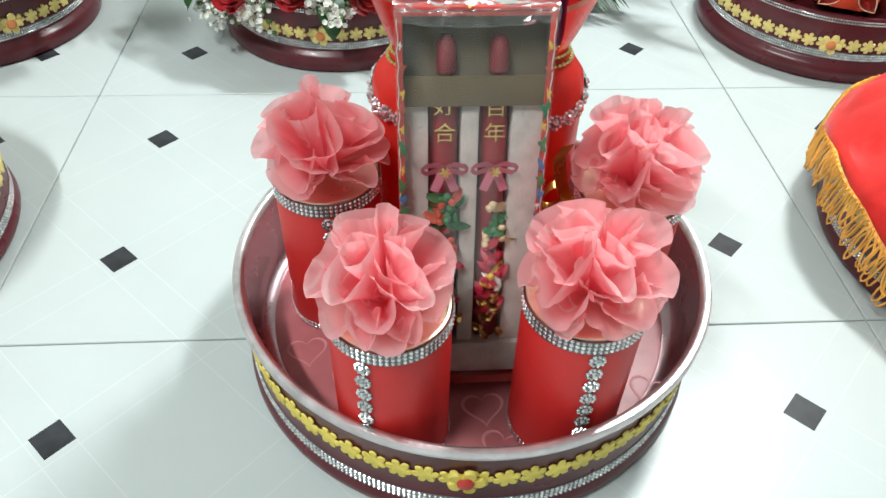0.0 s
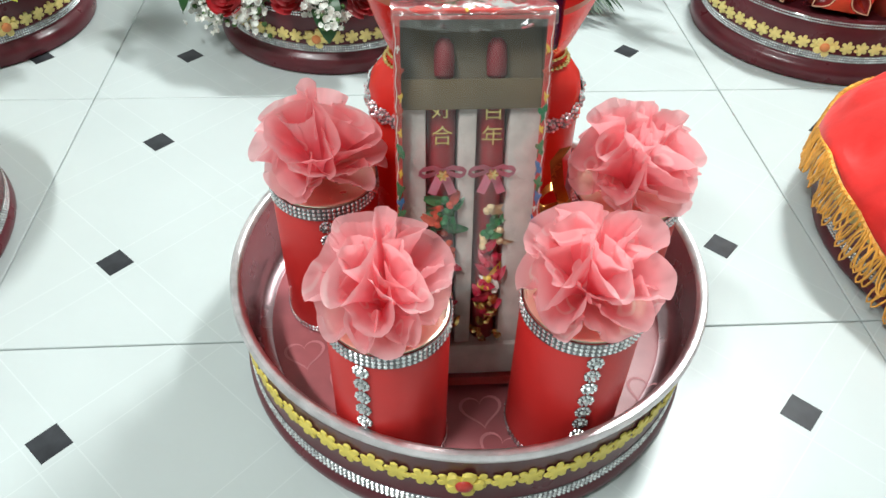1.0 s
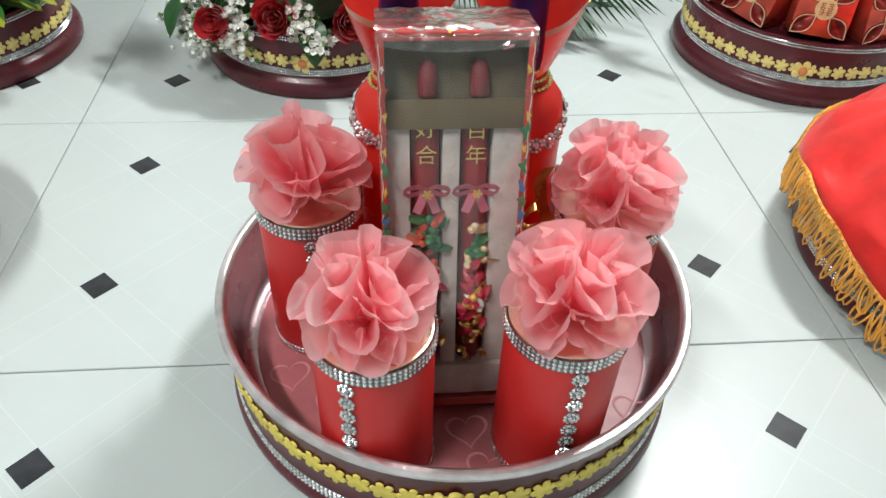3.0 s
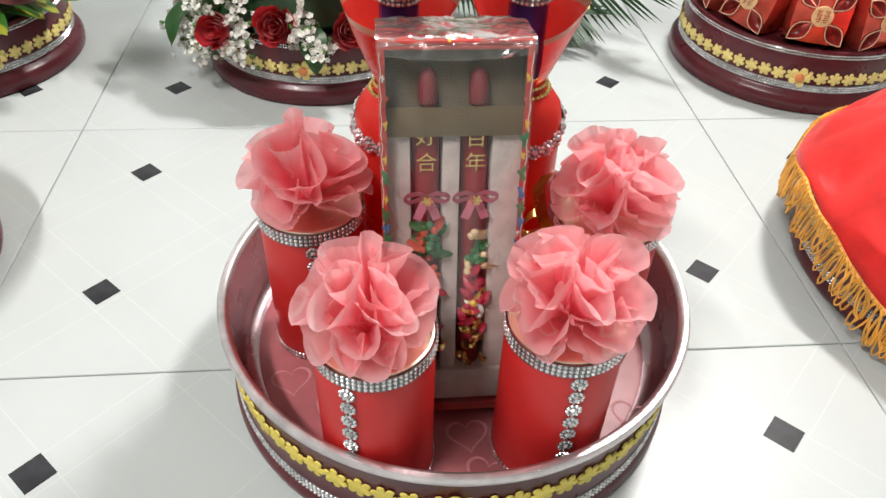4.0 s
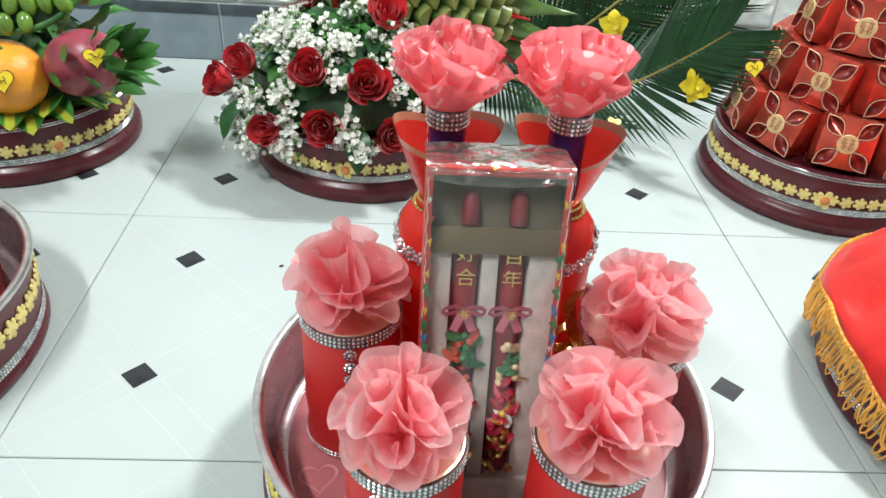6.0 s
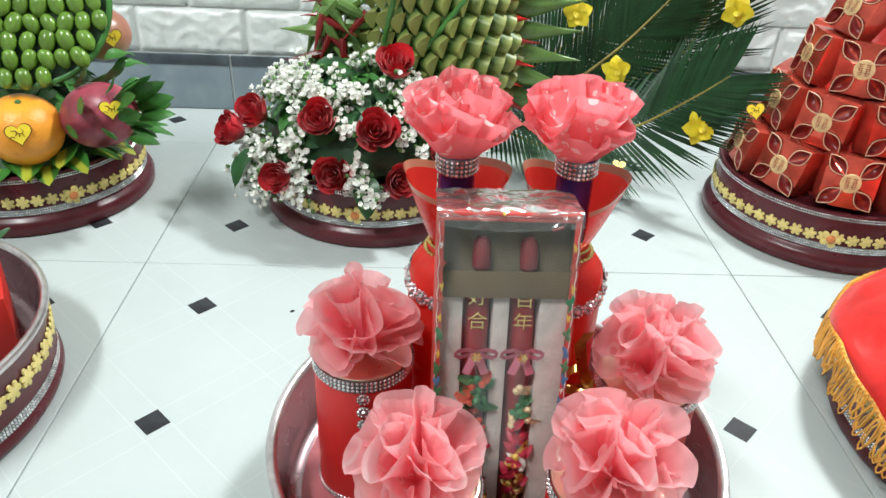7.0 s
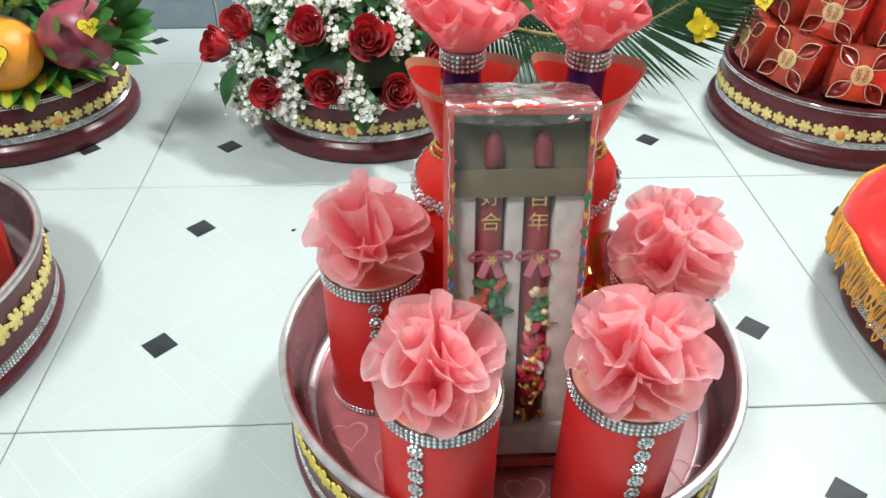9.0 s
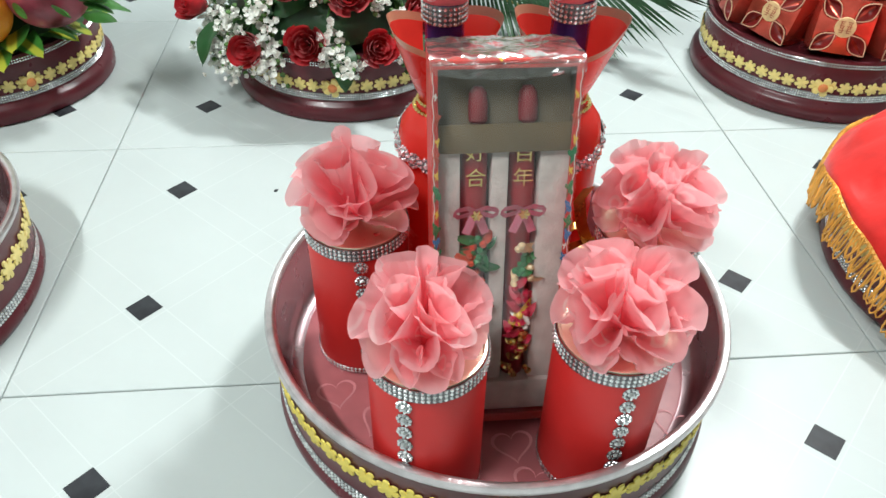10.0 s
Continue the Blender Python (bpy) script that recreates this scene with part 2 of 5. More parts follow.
FOIL_BLUE = mat("navy_foil", (0.06, 0.045, 0.27), 0.25, metal=0.4, vary=0.2, scale=50)
RIBBON_GOLD = mat("gold_ribbon", (0.70, 0.36, 0.08), 0.25, metal=0.6, vary=0.2, scale=60)
ROSE_RED = mat("rose_petal_red", (0.58, 0.012, 0.022), 0.5, vary=0.18, scale=70, translucent=0.12, rand=0.2, sheen=0.2)
SEPAL = mat("sepal_green", (0.06, 0.16, 0.04), 0.5, vary=0.2, scale=60)
BLOSSOM = mat("white_blossom", (0.97, 0.97, 0.92), 0.6, vary=0.03, scale=60, translucent=0.20, island=0.04)
STEM = mat("fine_green_stem", (0.09, 0.20, 0.05), 0.6, vary=0.2, scale=60)
LEAF_DARK = mat("dark_leaf", (0.018, 0.075, 0.022), 0.38, vary=0.25, scale=40, bump=0.15, bump_scale=120, rand=0.25)
LEAF_MID = mat("mid_green_leaf", (0.05, 0.19, 0.035), 0.4, vary=0.25, scale=40, bump=0.15, bump_scale=120, rand=0.2)
LEAF_CROTON = mat("yellow_striped_leaf", (0.045, 0.20, 0.03), 0.32, vary=0.2, scale=30, rand=0.2)


def stripe_along(m, half, colour):
    """A pale band along the middle of a leaf."""
    nt = m.node_tree
    n, lk = nt.nodes, nt.links
    bsdf = n["Principled BSDF"]
    old = bsdf.inputs["Base Color"].links[0].from_socket
    co = n.new("ShaderNodeTexCoord")
    se = n.new("ShaderNodeSeparateXYZ")
    lk.new(co.outputs["Object"], se.inputs[0])
    ab = n.new("ShaderNodeMath")
    ab.operation = "ABSOLUTE"
    lk.new(se.outputs[0], ab.inputs[0])
    mr = n.new("ShaderNodeMapRange")
    mr.inputs[1].default_value, mr.inputs[2].default_value = half * 1.3, half * 0.8
    lk.new(ab.outputs[0], mr.inputs[0])
    mix = n.new("ShaderNodeMix")
    mix.data_type = "RGBA"
    lk.new(mr.outputs[0], mix.inputs["Factor"])
    lk.new(old, mix.inputs["A"])
    mix.inputs["B"].default_value = (*colour, 1)
    lk.new(mix.outputs["Result"], bsdf.inputs["Base Color"])


stripe_along(LEAF_CROTON, 0.0055, (0.46, 0.50, 0.05))
PALM = mat("cycas_leaflet", (0.013, 0.056, 0.018), 0.42, vary=0.2, scale=40, rand=0.3, spec=0.3)
RACHIS = mat("cycas_rachis", (0.30, 0.24, 0.05), 0.5, vary=0.2, scale=80)
ORCHID = mat("yellow_orchid", (0.82, 0.66, 0.03), 0.45, vary=0.12, scale=60, translucent=0.2)
NUT = mat("areca_nut_green", (0.14, 0.27, 0.035), 0.22, vary=0.15, scale=60, rand=0.18, coat=0.3)
ORANGE = mat("orange_peel", (0.88, 0.34, 0.03), 0.38, vary=0.08, scale=30, bump=0.35, bump_scale=260)
DRAGON = mat("dragon_fruit_skin", (0.36, 0.06, 0.09), 0.35, vary=0.25, scale=30, bump=0.1)
APPLE = mat("blush_apple", (0.46, 0.14, 0.10), 0.3, vary=0.2, scale=14, second=(0.44, 0.25, 0.14))
STICKER = mat("gold_sticker", (0.88, 0.68, 0.04), 0.4, vary=0.06, scale=90)
STICKER_INK = mat("maroon_ink", (0.13, 0.02, 0.01), 0.5, scale=90)
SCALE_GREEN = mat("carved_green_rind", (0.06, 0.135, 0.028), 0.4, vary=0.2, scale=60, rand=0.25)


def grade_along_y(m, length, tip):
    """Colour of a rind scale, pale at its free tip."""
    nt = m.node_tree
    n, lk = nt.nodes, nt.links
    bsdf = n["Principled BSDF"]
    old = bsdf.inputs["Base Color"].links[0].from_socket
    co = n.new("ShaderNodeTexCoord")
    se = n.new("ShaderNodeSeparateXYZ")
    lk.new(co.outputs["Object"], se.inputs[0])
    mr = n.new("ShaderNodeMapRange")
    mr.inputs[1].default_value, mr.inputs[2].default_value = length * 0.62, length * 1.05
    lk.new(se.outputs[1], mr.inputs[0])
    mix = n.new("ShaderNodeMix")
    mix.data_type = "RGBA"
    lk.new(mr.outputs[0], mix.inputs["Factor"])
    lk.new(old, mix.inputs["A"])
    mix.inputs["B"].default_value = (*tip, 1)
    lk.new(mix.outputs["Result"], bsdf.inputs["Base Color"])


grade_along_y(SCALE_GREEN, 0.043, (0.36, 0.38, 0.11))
CHILI_RED = mat("red_chili", (0.55, 0.02, 0.015), 0.2, vary=0.15, scale=40, rand=0.2)
CHILI_DARK = mat("dark_chili", (0.20, 0.012, 0.012), 0.22, vary=0.15, scale=40, rand=0.2)
CHILI_GREEN = mat("green_chili", (0.13, 0.24, 0.06), 0.25, vary=0.2, scale=40, rand=0.25)
BOX_RED = mat("metallic_red_card", (0.66, 0.100, 0.065), 0.15, metal=0.62, vary=0.25, scale=40, rand=0.12, bump=0.25, bump_scale=30)
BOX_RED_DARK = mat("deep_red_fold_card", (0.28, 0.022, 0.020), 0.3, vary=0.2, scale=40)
BOX_LINE = mat("pale_gold_edge", (0.72, 0.46, 0.30), 0.4, vary=0.1, scale=90)
SEAL = mat("pale_gold_seal", (0.74, 0.52, 0.26), 0.4, vary=0.12, scale=90)
SEAL_INK = mat("red_seal_ink", (0.42, 0.10, 0.05), 0.4, scale=90)
VELVET = mat("red_velvet", (0.68, 0.022, 0.018), 0.60, vary=0.14, scale=30, sheen=0.15, bump=0.35, bump_scale=70, spec=0.22)
FRINGE = mat("golden_fringe", (0.80, 0.38, 0.06), 0.45, vary=0.15, scale=60, island=0.2)
CARTON_RED = mat("flat_red_carton", (0.62, 0.03, 0.02), 0.4, vary=0.08, scale=30)


# ---- building helpers ----
def to_mesh(name, bm, material, smooth=True, angle=40):
    me = bpy.data.meshes.new(name)
    bm.to_mesh(me)
    bm.free()
    me.materials.append(material)
    finish(me, smooth, angle)
    return me


def finish(me, smooth=True, angle=40):
    if smooth:
        me.polygons.foreach_set("use_smooth", [True] * len(me.polygons))
        me.set_sharp_from_angle(angle=radians(angle))
    me.update()


def raw_mesh(name, verts, faces, material, smooth=True, angle=40):
    me = bpy.data.meshes.new(name)
    me.from_pydata([tuple(map(float, v)) for v in verts], [], faces)
    me.materials.append(material)
    finish(me, smooth, angle)
    return me


def part(name, data, material, parent, label="", m=None, smooth=True, angle=40):
    me = to_mesh(name, data, material, smooth, angle) if isinstance(data, bmesh.types.BMesh) else data
    ob = new(name, me)
    ob.parent = parent
    if m is not None:
        ob.matrix_basis = m
    if label:
        tagged(ob, label)
    return ob


def thing(name, m, label, category, group="", kind=""):
    ob = new(name)
    ob.empty_display_size = 0.02
    ob.matrix_basis = m
    return tagged(ob, label, category, group, kind)


def lathe(profile, seg=64, close=False):
    bm = bmesh.new()
    rings = []
    for r, z in profile:
        if r < 1e-6:
            rings.append([bm.verts.new((0, 0, z))])
        else:
            rings.append([bm.verts.new((r * math.cos(2 * math.pi * k / seg), r * math.sin(2 * math.pi * k / seg), z)) for k in range(seg)])
    pairs = list(zip(rings, rings[1:])) + ([(rings[-1], rings[0])] if close else [])
    for a, b in pairs:
        for k in range(seg):
            j = (k + 1) % seg
            if len(a) == 1 and len(b) > 1:
                bm.faces.new((a[0], b[k], b[j]))
            elif len(b) == 1 and len(a) > 1:
                bm.faces.new((a[k], b[0], a[j]))
            elif len(a) > 1:
                bm.faces.new((a[k], b[k], b[j], a[j]))
    bmesh.ops.recalc_face_normals(bm, faces=bm.faces)
    return bm


def box(x0, x1, y0, y1, z0, z1, bevel=0.0, segments=2):
    bm = bmesh.new()
    bmesh.ops.create_cube(bm, size=1, matrix=Matrix.Translation(((x0 + x1) / 2, (y0 + y1) / 2, (z0 + z1) / 2)) @ Matrix.Diagonal((x1 - x0, y1 - y0, z1 - z0, 1)))
    if bevel:
        bmesh.ops.bevel(bm, geom=bm.edges[:], offset=bevel, segments=segments, affect="EDGES", profile=0.6)
    return bm


def tube(points, radius, sides=6, taper=None):
    """A round rod along points; taper gives the radius factor from 0 to 1 along it."""
    pts = [Vector(p) for p in points]
    verts, faces = [], []
    last = None
    for i, p in enumerate(pts):
        d = (pts[min(i + 1, len(pts) - 1)] - pts[max(i - 1, 0)]).normalized()
        u = last - d * last.dot(d) if last is not None else d.orthogonal()
        u.normalize()
        last = u
        w = d.cross(u)
        r = radius * (taper(i / (len(pts) - 1)) if taper else 1)
        for k in range(sides):
            a = 2 * math.pi * k / sides
            verts.append(p + (u * math.cos(a) + w * math.sin(a)) * r)
    for i in range(len(pts) - 1):
        for k in range(sides):
            j = (k + 1) % sides
            faces.append((i * sides + k, i * sides + j, (i + 1) * sides + j, (i + 1) * sides + k))
    faces.append(tuple(range(sides))[::-1])
    n = (len(pts) - 1) * sides
    faces.append(tuple(range(n, n + sides)))
    return verts, faces


def merge(pieces):
    verts, faces = [], []
    for v, f in pieces:
        k = len(verts)
        verts += list(v)
        faces += [tuple(i + k for i in face) for face in f]
    return verts, faces


def moved(piece, m):
    return [m @ Vector(v) for v in piece[0]], piece[1]


def gem(r=1.0, h=0.7, n=6):
    v = [Vector((r * math.cos(2 * math.pi * k / n), r * math.sin(2 * math.pi * k / n), 0)) for k in range(n)]
    v += [Vector((0.55 * r * math.cos(2 * math.pi * (k + 0.5) / n), 0.55 * r * math.sin(2 * math.pi * (k + 0.5) / n), h * r)) for k in range(n)]
    f = [tuple(range(n, 2 * n))]
    for k in range(n):
        j = (k + 1) % n
        f += [(k, j, n + k), (j, n + j, n + k)]
    return v, f


def frame_at(p, out, up=(0, 0, 1)):
    """Pose with local z along out and local y near up."""
    z = Vector(out).normalized()
    x = Vector(up).cross(z)
    if x.length < 1e-5:
        x = Vector((1, 0, 0))
    x.normalize()
    y = z.cross(x)
    m = Matrix((x, y, z)).transposed().to_4x4()
    m.translation = p
    return m


GEM_PIECE = gem()


def gem_band(name, radius, z, rows, pitch, size, cone=0.0):
    """Rows of small stones set round a drum."""
    pieces = []
    n = int(2 * math.pi * radius / pitch)
    for i in range(rows):
        rr = radius + cone * i
        for k in range(n):
            a = 2 * math.pi * k / n
            out = Vector((math.cos(a), math.sin(a), 0))
            m = frame_at(out * rr + Vector((0, 0, z + i * pitch)), out) @ Matrix.Scale(size, 4)
            pieces.append(moved(GEM_PIECE, m))
    return raw_mesh(name, *merge(pieces), GEM, smooth=False)


def ring_strip(radius, z0, z1, thick=0.0006, seg=72):
    return lathe([(radius, z0), (radius + thick, z0), (radius + thick, z1), (radius, z1)], seg, True)


def flat_flower(petals, r, thick):
    """A stamped flower with rounded petals, flat, facing z."""
    n = petals * 6
    ring = []
    for k in range(n):
        a = 2 * math.pi * k / n
        rr = r * (0.50 + 0.50 * abs(math.cos(petals * a / 2)) ** 0.6)
        ring.append((rr * math.cos(a), rr * math.sin(a)))
    v = [Vector((x, y, 0)) for x, y in ring] + [Vector((x * 0.9, y * 0.9, thick)) for x, y in ring] + [Vector((0, 0, thick * 0.6))]
    f = []
    for k in range(n):
        j = (k + 1) % n
        f += [(k, j, n + j, n + k), (n + k, n + j, 2 * n)]
    return v, f


def blade(length, width, curl=0.0, fold=0.15, n=8, tip=1.0, wave=0.0, thick=0.0):
    """A leaf along +y with its upper face to +z."""
    v, f = [], []
    for i in range(n + 1):
        t = i / n
        w = width * 0.5 * math.sin(math.pi * min(1, 0.06 + 0.94 * t ** 0.8)) ** 0.8 if tip else width * 0.5
        a = curl * t
        y = length * (math.sin(a) / curl if abs(curl) > 1e-4 else t)
        z = -length * ((1 - math.cos(a)) / curl if abs(curl) > 1e-4 else 0)
        for s in (-1, -0.5, 0, 0.5, 1):
            v.append(Vector((s * w, y, z + fold * abs(s) * w + wave * math.sin(9 * t + 2 * s) * abs(s))))
    for i in range(n):
        for k in range(4):
            a = i * 5 + k
            f.append((a, a + 1, a + 6, a + 5))
    return v, f


# ---- room ----
WALL_Y = 0.567
tagged(new("floor", to_mesh("floor", box(-2.6, 3.4, -4.0, WALL_Y + 0.15, -0.06, -0.003), GROUT, False)), "grey grout bed under white glazed floor tiles", "floor", kind="structure")
floor = bpy.data.objects["floor"]
tagged(new("ceiling", to_mesh("ceiling", box(-2.6, 3.4, -4.0, WALL_Y + 0.15, 3.0, 3.1), PAINT, False)), "plain white painted ceiling", "ceiling", kind="structure")
wall_north = tagged(new("wall_north", to_mesh("wall_north", box(-2.6, 3.4, WALL_Y + 0.012, WALL_Y + 0.15, -0.06, 3.0), PAINT, False)), "white wall covered with embossed brick panels", "wall", kind="structure")
tagged(new("wall_south", to_mesh("wall_south", box(-2.6, 3.4, -4.1, -4.0, -0.06, 3.1), PAINT, False)), "plain white painted wall", "wall", kind="structure")
tagged(new("wall_west", to_mesh("wall_west", box(-2.7, -2.6, -4.1, WALL_Y + 0.15, -0.06, 3.1), PAINT, False)), "plain white painted wall", "wall", kind="structure")
tagged(new("wall_east", to_mesh("wall_east", box(3.4, 3.5, -4.1, WALL_Y + 0.15, -0.06, 3.1), PAINT, False)), "plain white painted wall", "wall", kind="structure")
skirting = tagged(new("baseboard", to_mesh("baseboard", box(-2.6, 3.4, WALL_Y + 0.004, WALL_Y + 0.012, 0, 0.108), JOINT, False)), "blue-grey marbled skirting tiles with a dark slate cap", "baseboard", kind="structure")


# ---- trays ----
TRIM_FLOWER = raw_mesh("trim_flower", *flat_flower(6, 0.0102, 0.0013), YELLOW_FELT)
TRIM_FLOWER_PALE = raw_mesh("trim_flower", *flat_flower(6, 0.0094, 0.0018), CREAM_FELT)
TRIM_FLOWER_CREAM = raw_mesh("trim_flower", *flat_flower(6, 0.0112, 0.0018), CREAM_FELT)


def trim_ring(parent, radius, z, pitch, flower, start=0.0, button=ORANGE_BUTTON, slope=0.0):
    n = int(2 * math.pi * radius / pitch)
    for k in range(n):
        a = start + 2 * math.pi * (k + 0.5) / n
        out = Vector((math.cos(a), math.sin(a), slope))
        part("trim_flower", flower, None, parent, m=frame_at(Vector((radius * math.cos(a), radius * math.sin(a), z)), out) @ pose(0, 0, 0.0004 * (k % 2), 0, 0, 25 * math.sin(k * 7.1)))
    out = Vector((math.cos(start), math.sin(start), slope))
    m = frame_at(Vector((math.cos(start), math.sin(start), 0)) * (radius + 0.0015) + Vector((0, 0, z - 0.001)), out)
    rosette = part("rosette", raw_mesh("rosette", *flat_flower(5, 0.0145, 0.0026), flower.materials[0]), None, parent, "larger trim flower with a round button", m=m)
    part("button", lathe([(0, 0.0055), (0.003, 0.0052), (0.0055, 0.0040), (0.0062, 0.0025), (0.0055, 0.001)], 14), button, rosette)


def pan_tray(x, y, start, label, flower, pitch):
    """A footed metal pan with a rolled rim, trimmed with stones and felt flowers."""
    t = thing("footed_tray", pose(x, y, 0), label, "tray", "wedding gift trays")
    part("body", lathe([(0.150, 0.004), (0.184, 0.0), (0.1885, 0.002), (0.1905, 0.006), (0.1900, 0.0115), (0.1880, 0.0145), (0.1866, 0.0165),
                        (0.1862, 0.045), (0.1864, 0.068), (0.1872, 0.079), (0.1880, 0.0855)], 112), LACQUER, t)
    part("rim", lathe([(0.1872, 0.0835), (0.1900, 0.0842), (0.1922, 0.0870), (0.1924, 0.0905), (0.1908, 0.0932), (0.1878, 0.0938), (0.1852, 0.0925), (0.1836, 0.0890)], 112), ALU, t, "worn rolled aluminium rim")
    part("inner_wall", lathe([(0.1842, 0.0900), (0.1832, 0.0800), (0.1822, 0.0620), (0.1812, 0.0440), (0.1790, 0.0340), (0.1745, 0.0290), (0.1680, 0.0275), (0, 0.0275)], 112), LACQUER_IN, t, "dull mauve metal inside")
    part("bead_trim", gem_band("bead_trim", 0.1868, 0.0185, 3, 0.0038, 0.00175), None, t, "three rows of clear rhinestones")
    part("bead_backing", ring_strip(0.1863, 0.0165, 0.0285, seg=112), SILVER, t)
    trim_ring(t, 0.1868, 0.0557, pitch, flower, start, RED_BUTTON, 0.0)
    return t


def drum_tray(x, y, r, start, label):
    """A low drum standing on a flared foot; goods stand on its top."""
    t = thing("drum_tray", pose(x, y, 0), label, "tray", "wedding gift trays")
    part("body", lathe([(r - 0.03, 0.003), (r - 0.005, 0.0), (r - 0.001, 0.003), (r, 0.010), (r - 0.0005, 0.018), (r - 0.004, 0.0235), (r - 0.0085, 0.0260),
                        (r - 0.0105, 0.029), (r - 0.0110, 0.060), (r - 0.0110, 0.083), (r - 0.0125, 0.0865), (r - 0.016, 0.087), (r - 0.020, 0.084), (0, 0.083)], 96), LACQUER, t)
    part("bead_trim", gem_band("bead_trim", r - 0.0104, 0.0310, 3, 0.0032, 0.00145), None, t, "three rows of clear rhinestones")
    part("bead_trim", gem_band("bead_trim", r - 0.0106, 0.0790, 2, 0.0034, 0.00150), None, t, "two rows of clear rhinestones")
    part("bead_backing", ring_strip(r - 0.0108, 0.0292, 0.0395), SILVER, t)
    trim_ring(t, r - 0.0104, 0.0500, 0.0180, TRIM_FLOWER_PALE, start, ORANGE_BUTTON)
    return t


MX, MY = 0.4316, -0.3877
main_tray = pan_tray(MX, MY, radians(-95.5), "maroon footed metal tray with yellow flower trim on white tiles", TRIM_FLOWER, 0.0183)
pan_tray(-0.199, -0.2765, radians(-40), "maroon footed tray with flower trim holding a red carton", TRIM_FLOWER_CREAM, 0.0205)
pan_tray(0.997, -0.308, radians(-110), "maroon footed tray under a red fringed cloth", TRIM_FLOWER_CREAM, 0.0205)
drum_tray(0.296, 0.2143, 0.168, radians(-97), "maroon tray with pale flower trim under a rose arrangement")
drum_tray(-0.222, 0.214, 0.164, radians(-50), "maroon tray with pale flower trim carrying fruit")
drum_tray(0.997, 0.1757, 0.175, radians(-112), "maroon tray with pale flower trim carrying stacked red boxes")


def heart_outline(size, width, n=36):
    def curve(s):
        pts = []
        for k in range(n):
            a = 2 * math.pi * k / n
            pts.append((s * 0.062 * 16 * math.sin(a) ** 3, s * 0.062 * (13 * math.cos(a) - 5 * math.cos(2 * a) - 2 * math.cos(3 * a) - math.cos(4 * a))))
        return pts
    o, i = curve(size), curve(size - width)
    v = [Vector((x, y, 0)) for x, y in o] + [Vector((x, y, 0)) for x, y in i]
    f = [(k, (k + 1) % n, n + (k + 1) % n, n + k) for k in range(n)]
    return v, f


paper = tagged(new("lining_paper", to_mesh("lining_paper", lathe([(0.1672, 0.0), (0.1675, 0.0006), (0.166, 0.0010), (0, 0.0010)], 72), HEART_PAPER)), "rose-red lining paper printed with pale heart outlines", "paper")
paper.matrix_basis = pose(MX, MY, 0.0277)
HEART = raw_mesh("heart_print", *heart_outline(0.017, 0.0026), HEART_LINE, False)
for hx, hy, hr in ((0.295, -0.439, 10), (0.434, -0.500, 5), (0.567, -0.49, -25), (0.33, -0.47, -30), (0.40, -0.46, 20), (0.47, -0.455, -10), (0.36, -0.42, 40), (0.52, -0.46, 15), (0.445, -0.535, -20), (0.39, -0.53, 30), (0.30, -0.40, -5), (0.55, -0.44, 8)):
    part("heart_print", HEART, None, paper, m=pose(hx - MX, hy - MY, 0.0013, 0, 0, hr))


# ---- tissue flowers ----
def tissue_sheet(size, lift, swing, lobes, seed, throat=78, base=0.003, nt=208, nr=14):
    """A round sheet of tissue tied in its middle: every ray keeps its length, and the sheet is gathered into overlapping folds."""
    q = random.Random(seed)
    ph = [q.uniform(0, 6.28) for _ in range(8)]
    bend = [q.uniform(0.55, 1.0) for _ in range(3)]
    verts, uvs, faces = [], [], []
    for k in range(nt):
        a = 2 * math.pi * k / nt
        warp = a + 0.30 * math.sin(2 * a + ph[5]) + 0.16 * math.sin(3 * a + ph[4])
        w = lobes * warp + ph[0]
        ridge = math.sin(w) + 0.38 * math.sin(2 * w + 0.9 * math.sin(a + ph[1])) * bend[0]
        slow = 0.6 * math.sin(2 * a + ph[3]) + 0.4 * math.sin(3 * a + ph[6])
        edge = 1 + 0.07 * slow + 0.08 * (abs(math.cos(2 * a + ph[7])) - 0.6) + 0.05 * noise.noise(Vector((math.cos(a) * 4, math.sin(a) * 4, seed * 0.9)))
        tuck = 0.55 / lobes * math.cos(w + 0.5) * bend[1]
        rad, z = base, 0.0
        step = size * edge / nr
        for i in range(nr + 1):
            t = i / nr
            ca, sa = math.cos(a) * t, math.sin(a) * t
            fine = (0.38 - abs(noise.noise(Vector((ca * 4.6, sa * 4.6, seed * 2.3 + 4))))) * 1.5 + 0.8 * noise.noise(Vector((ca * 9, sa * 9, seed * 1.3)))
            open_ = min(1.0, t / 0.30)
            open_ = open_ * open_ * (3 - 2 * open_)
            phi = radians(throat) + (lift - radians(throat)) * open_
            phi += swing * ridge * t ** 0.6 + swing * 0.55 * fine * t + 0.35 * swing * slow * t
            phi = max(-0.30, min(2.0, phi))
            if i:
                rad += step * math.cos(phi)
                z += step * math.sin(phi)
            az = a + tuck * t ** 0.7 * 1.7 + 0.10 * fine * t
            r_ = max(rad, 0.001)
            verts.append((r_ * math.cos(az), r_ * math.sin(az), z))
            uvs.append((0.5 + 0.5 * ca + seed * 0.37, 0.5 + 0.5 * sa + seed * 0.71))
    w = nr + 1
    for k in range(nt):
        j = (k + 1) % nt
        for i in range(nr):
            faces.append((k * w + i, j * w + i, j * w + i + 1, k * w + i + 1))
    return verts, faces, uvs, w


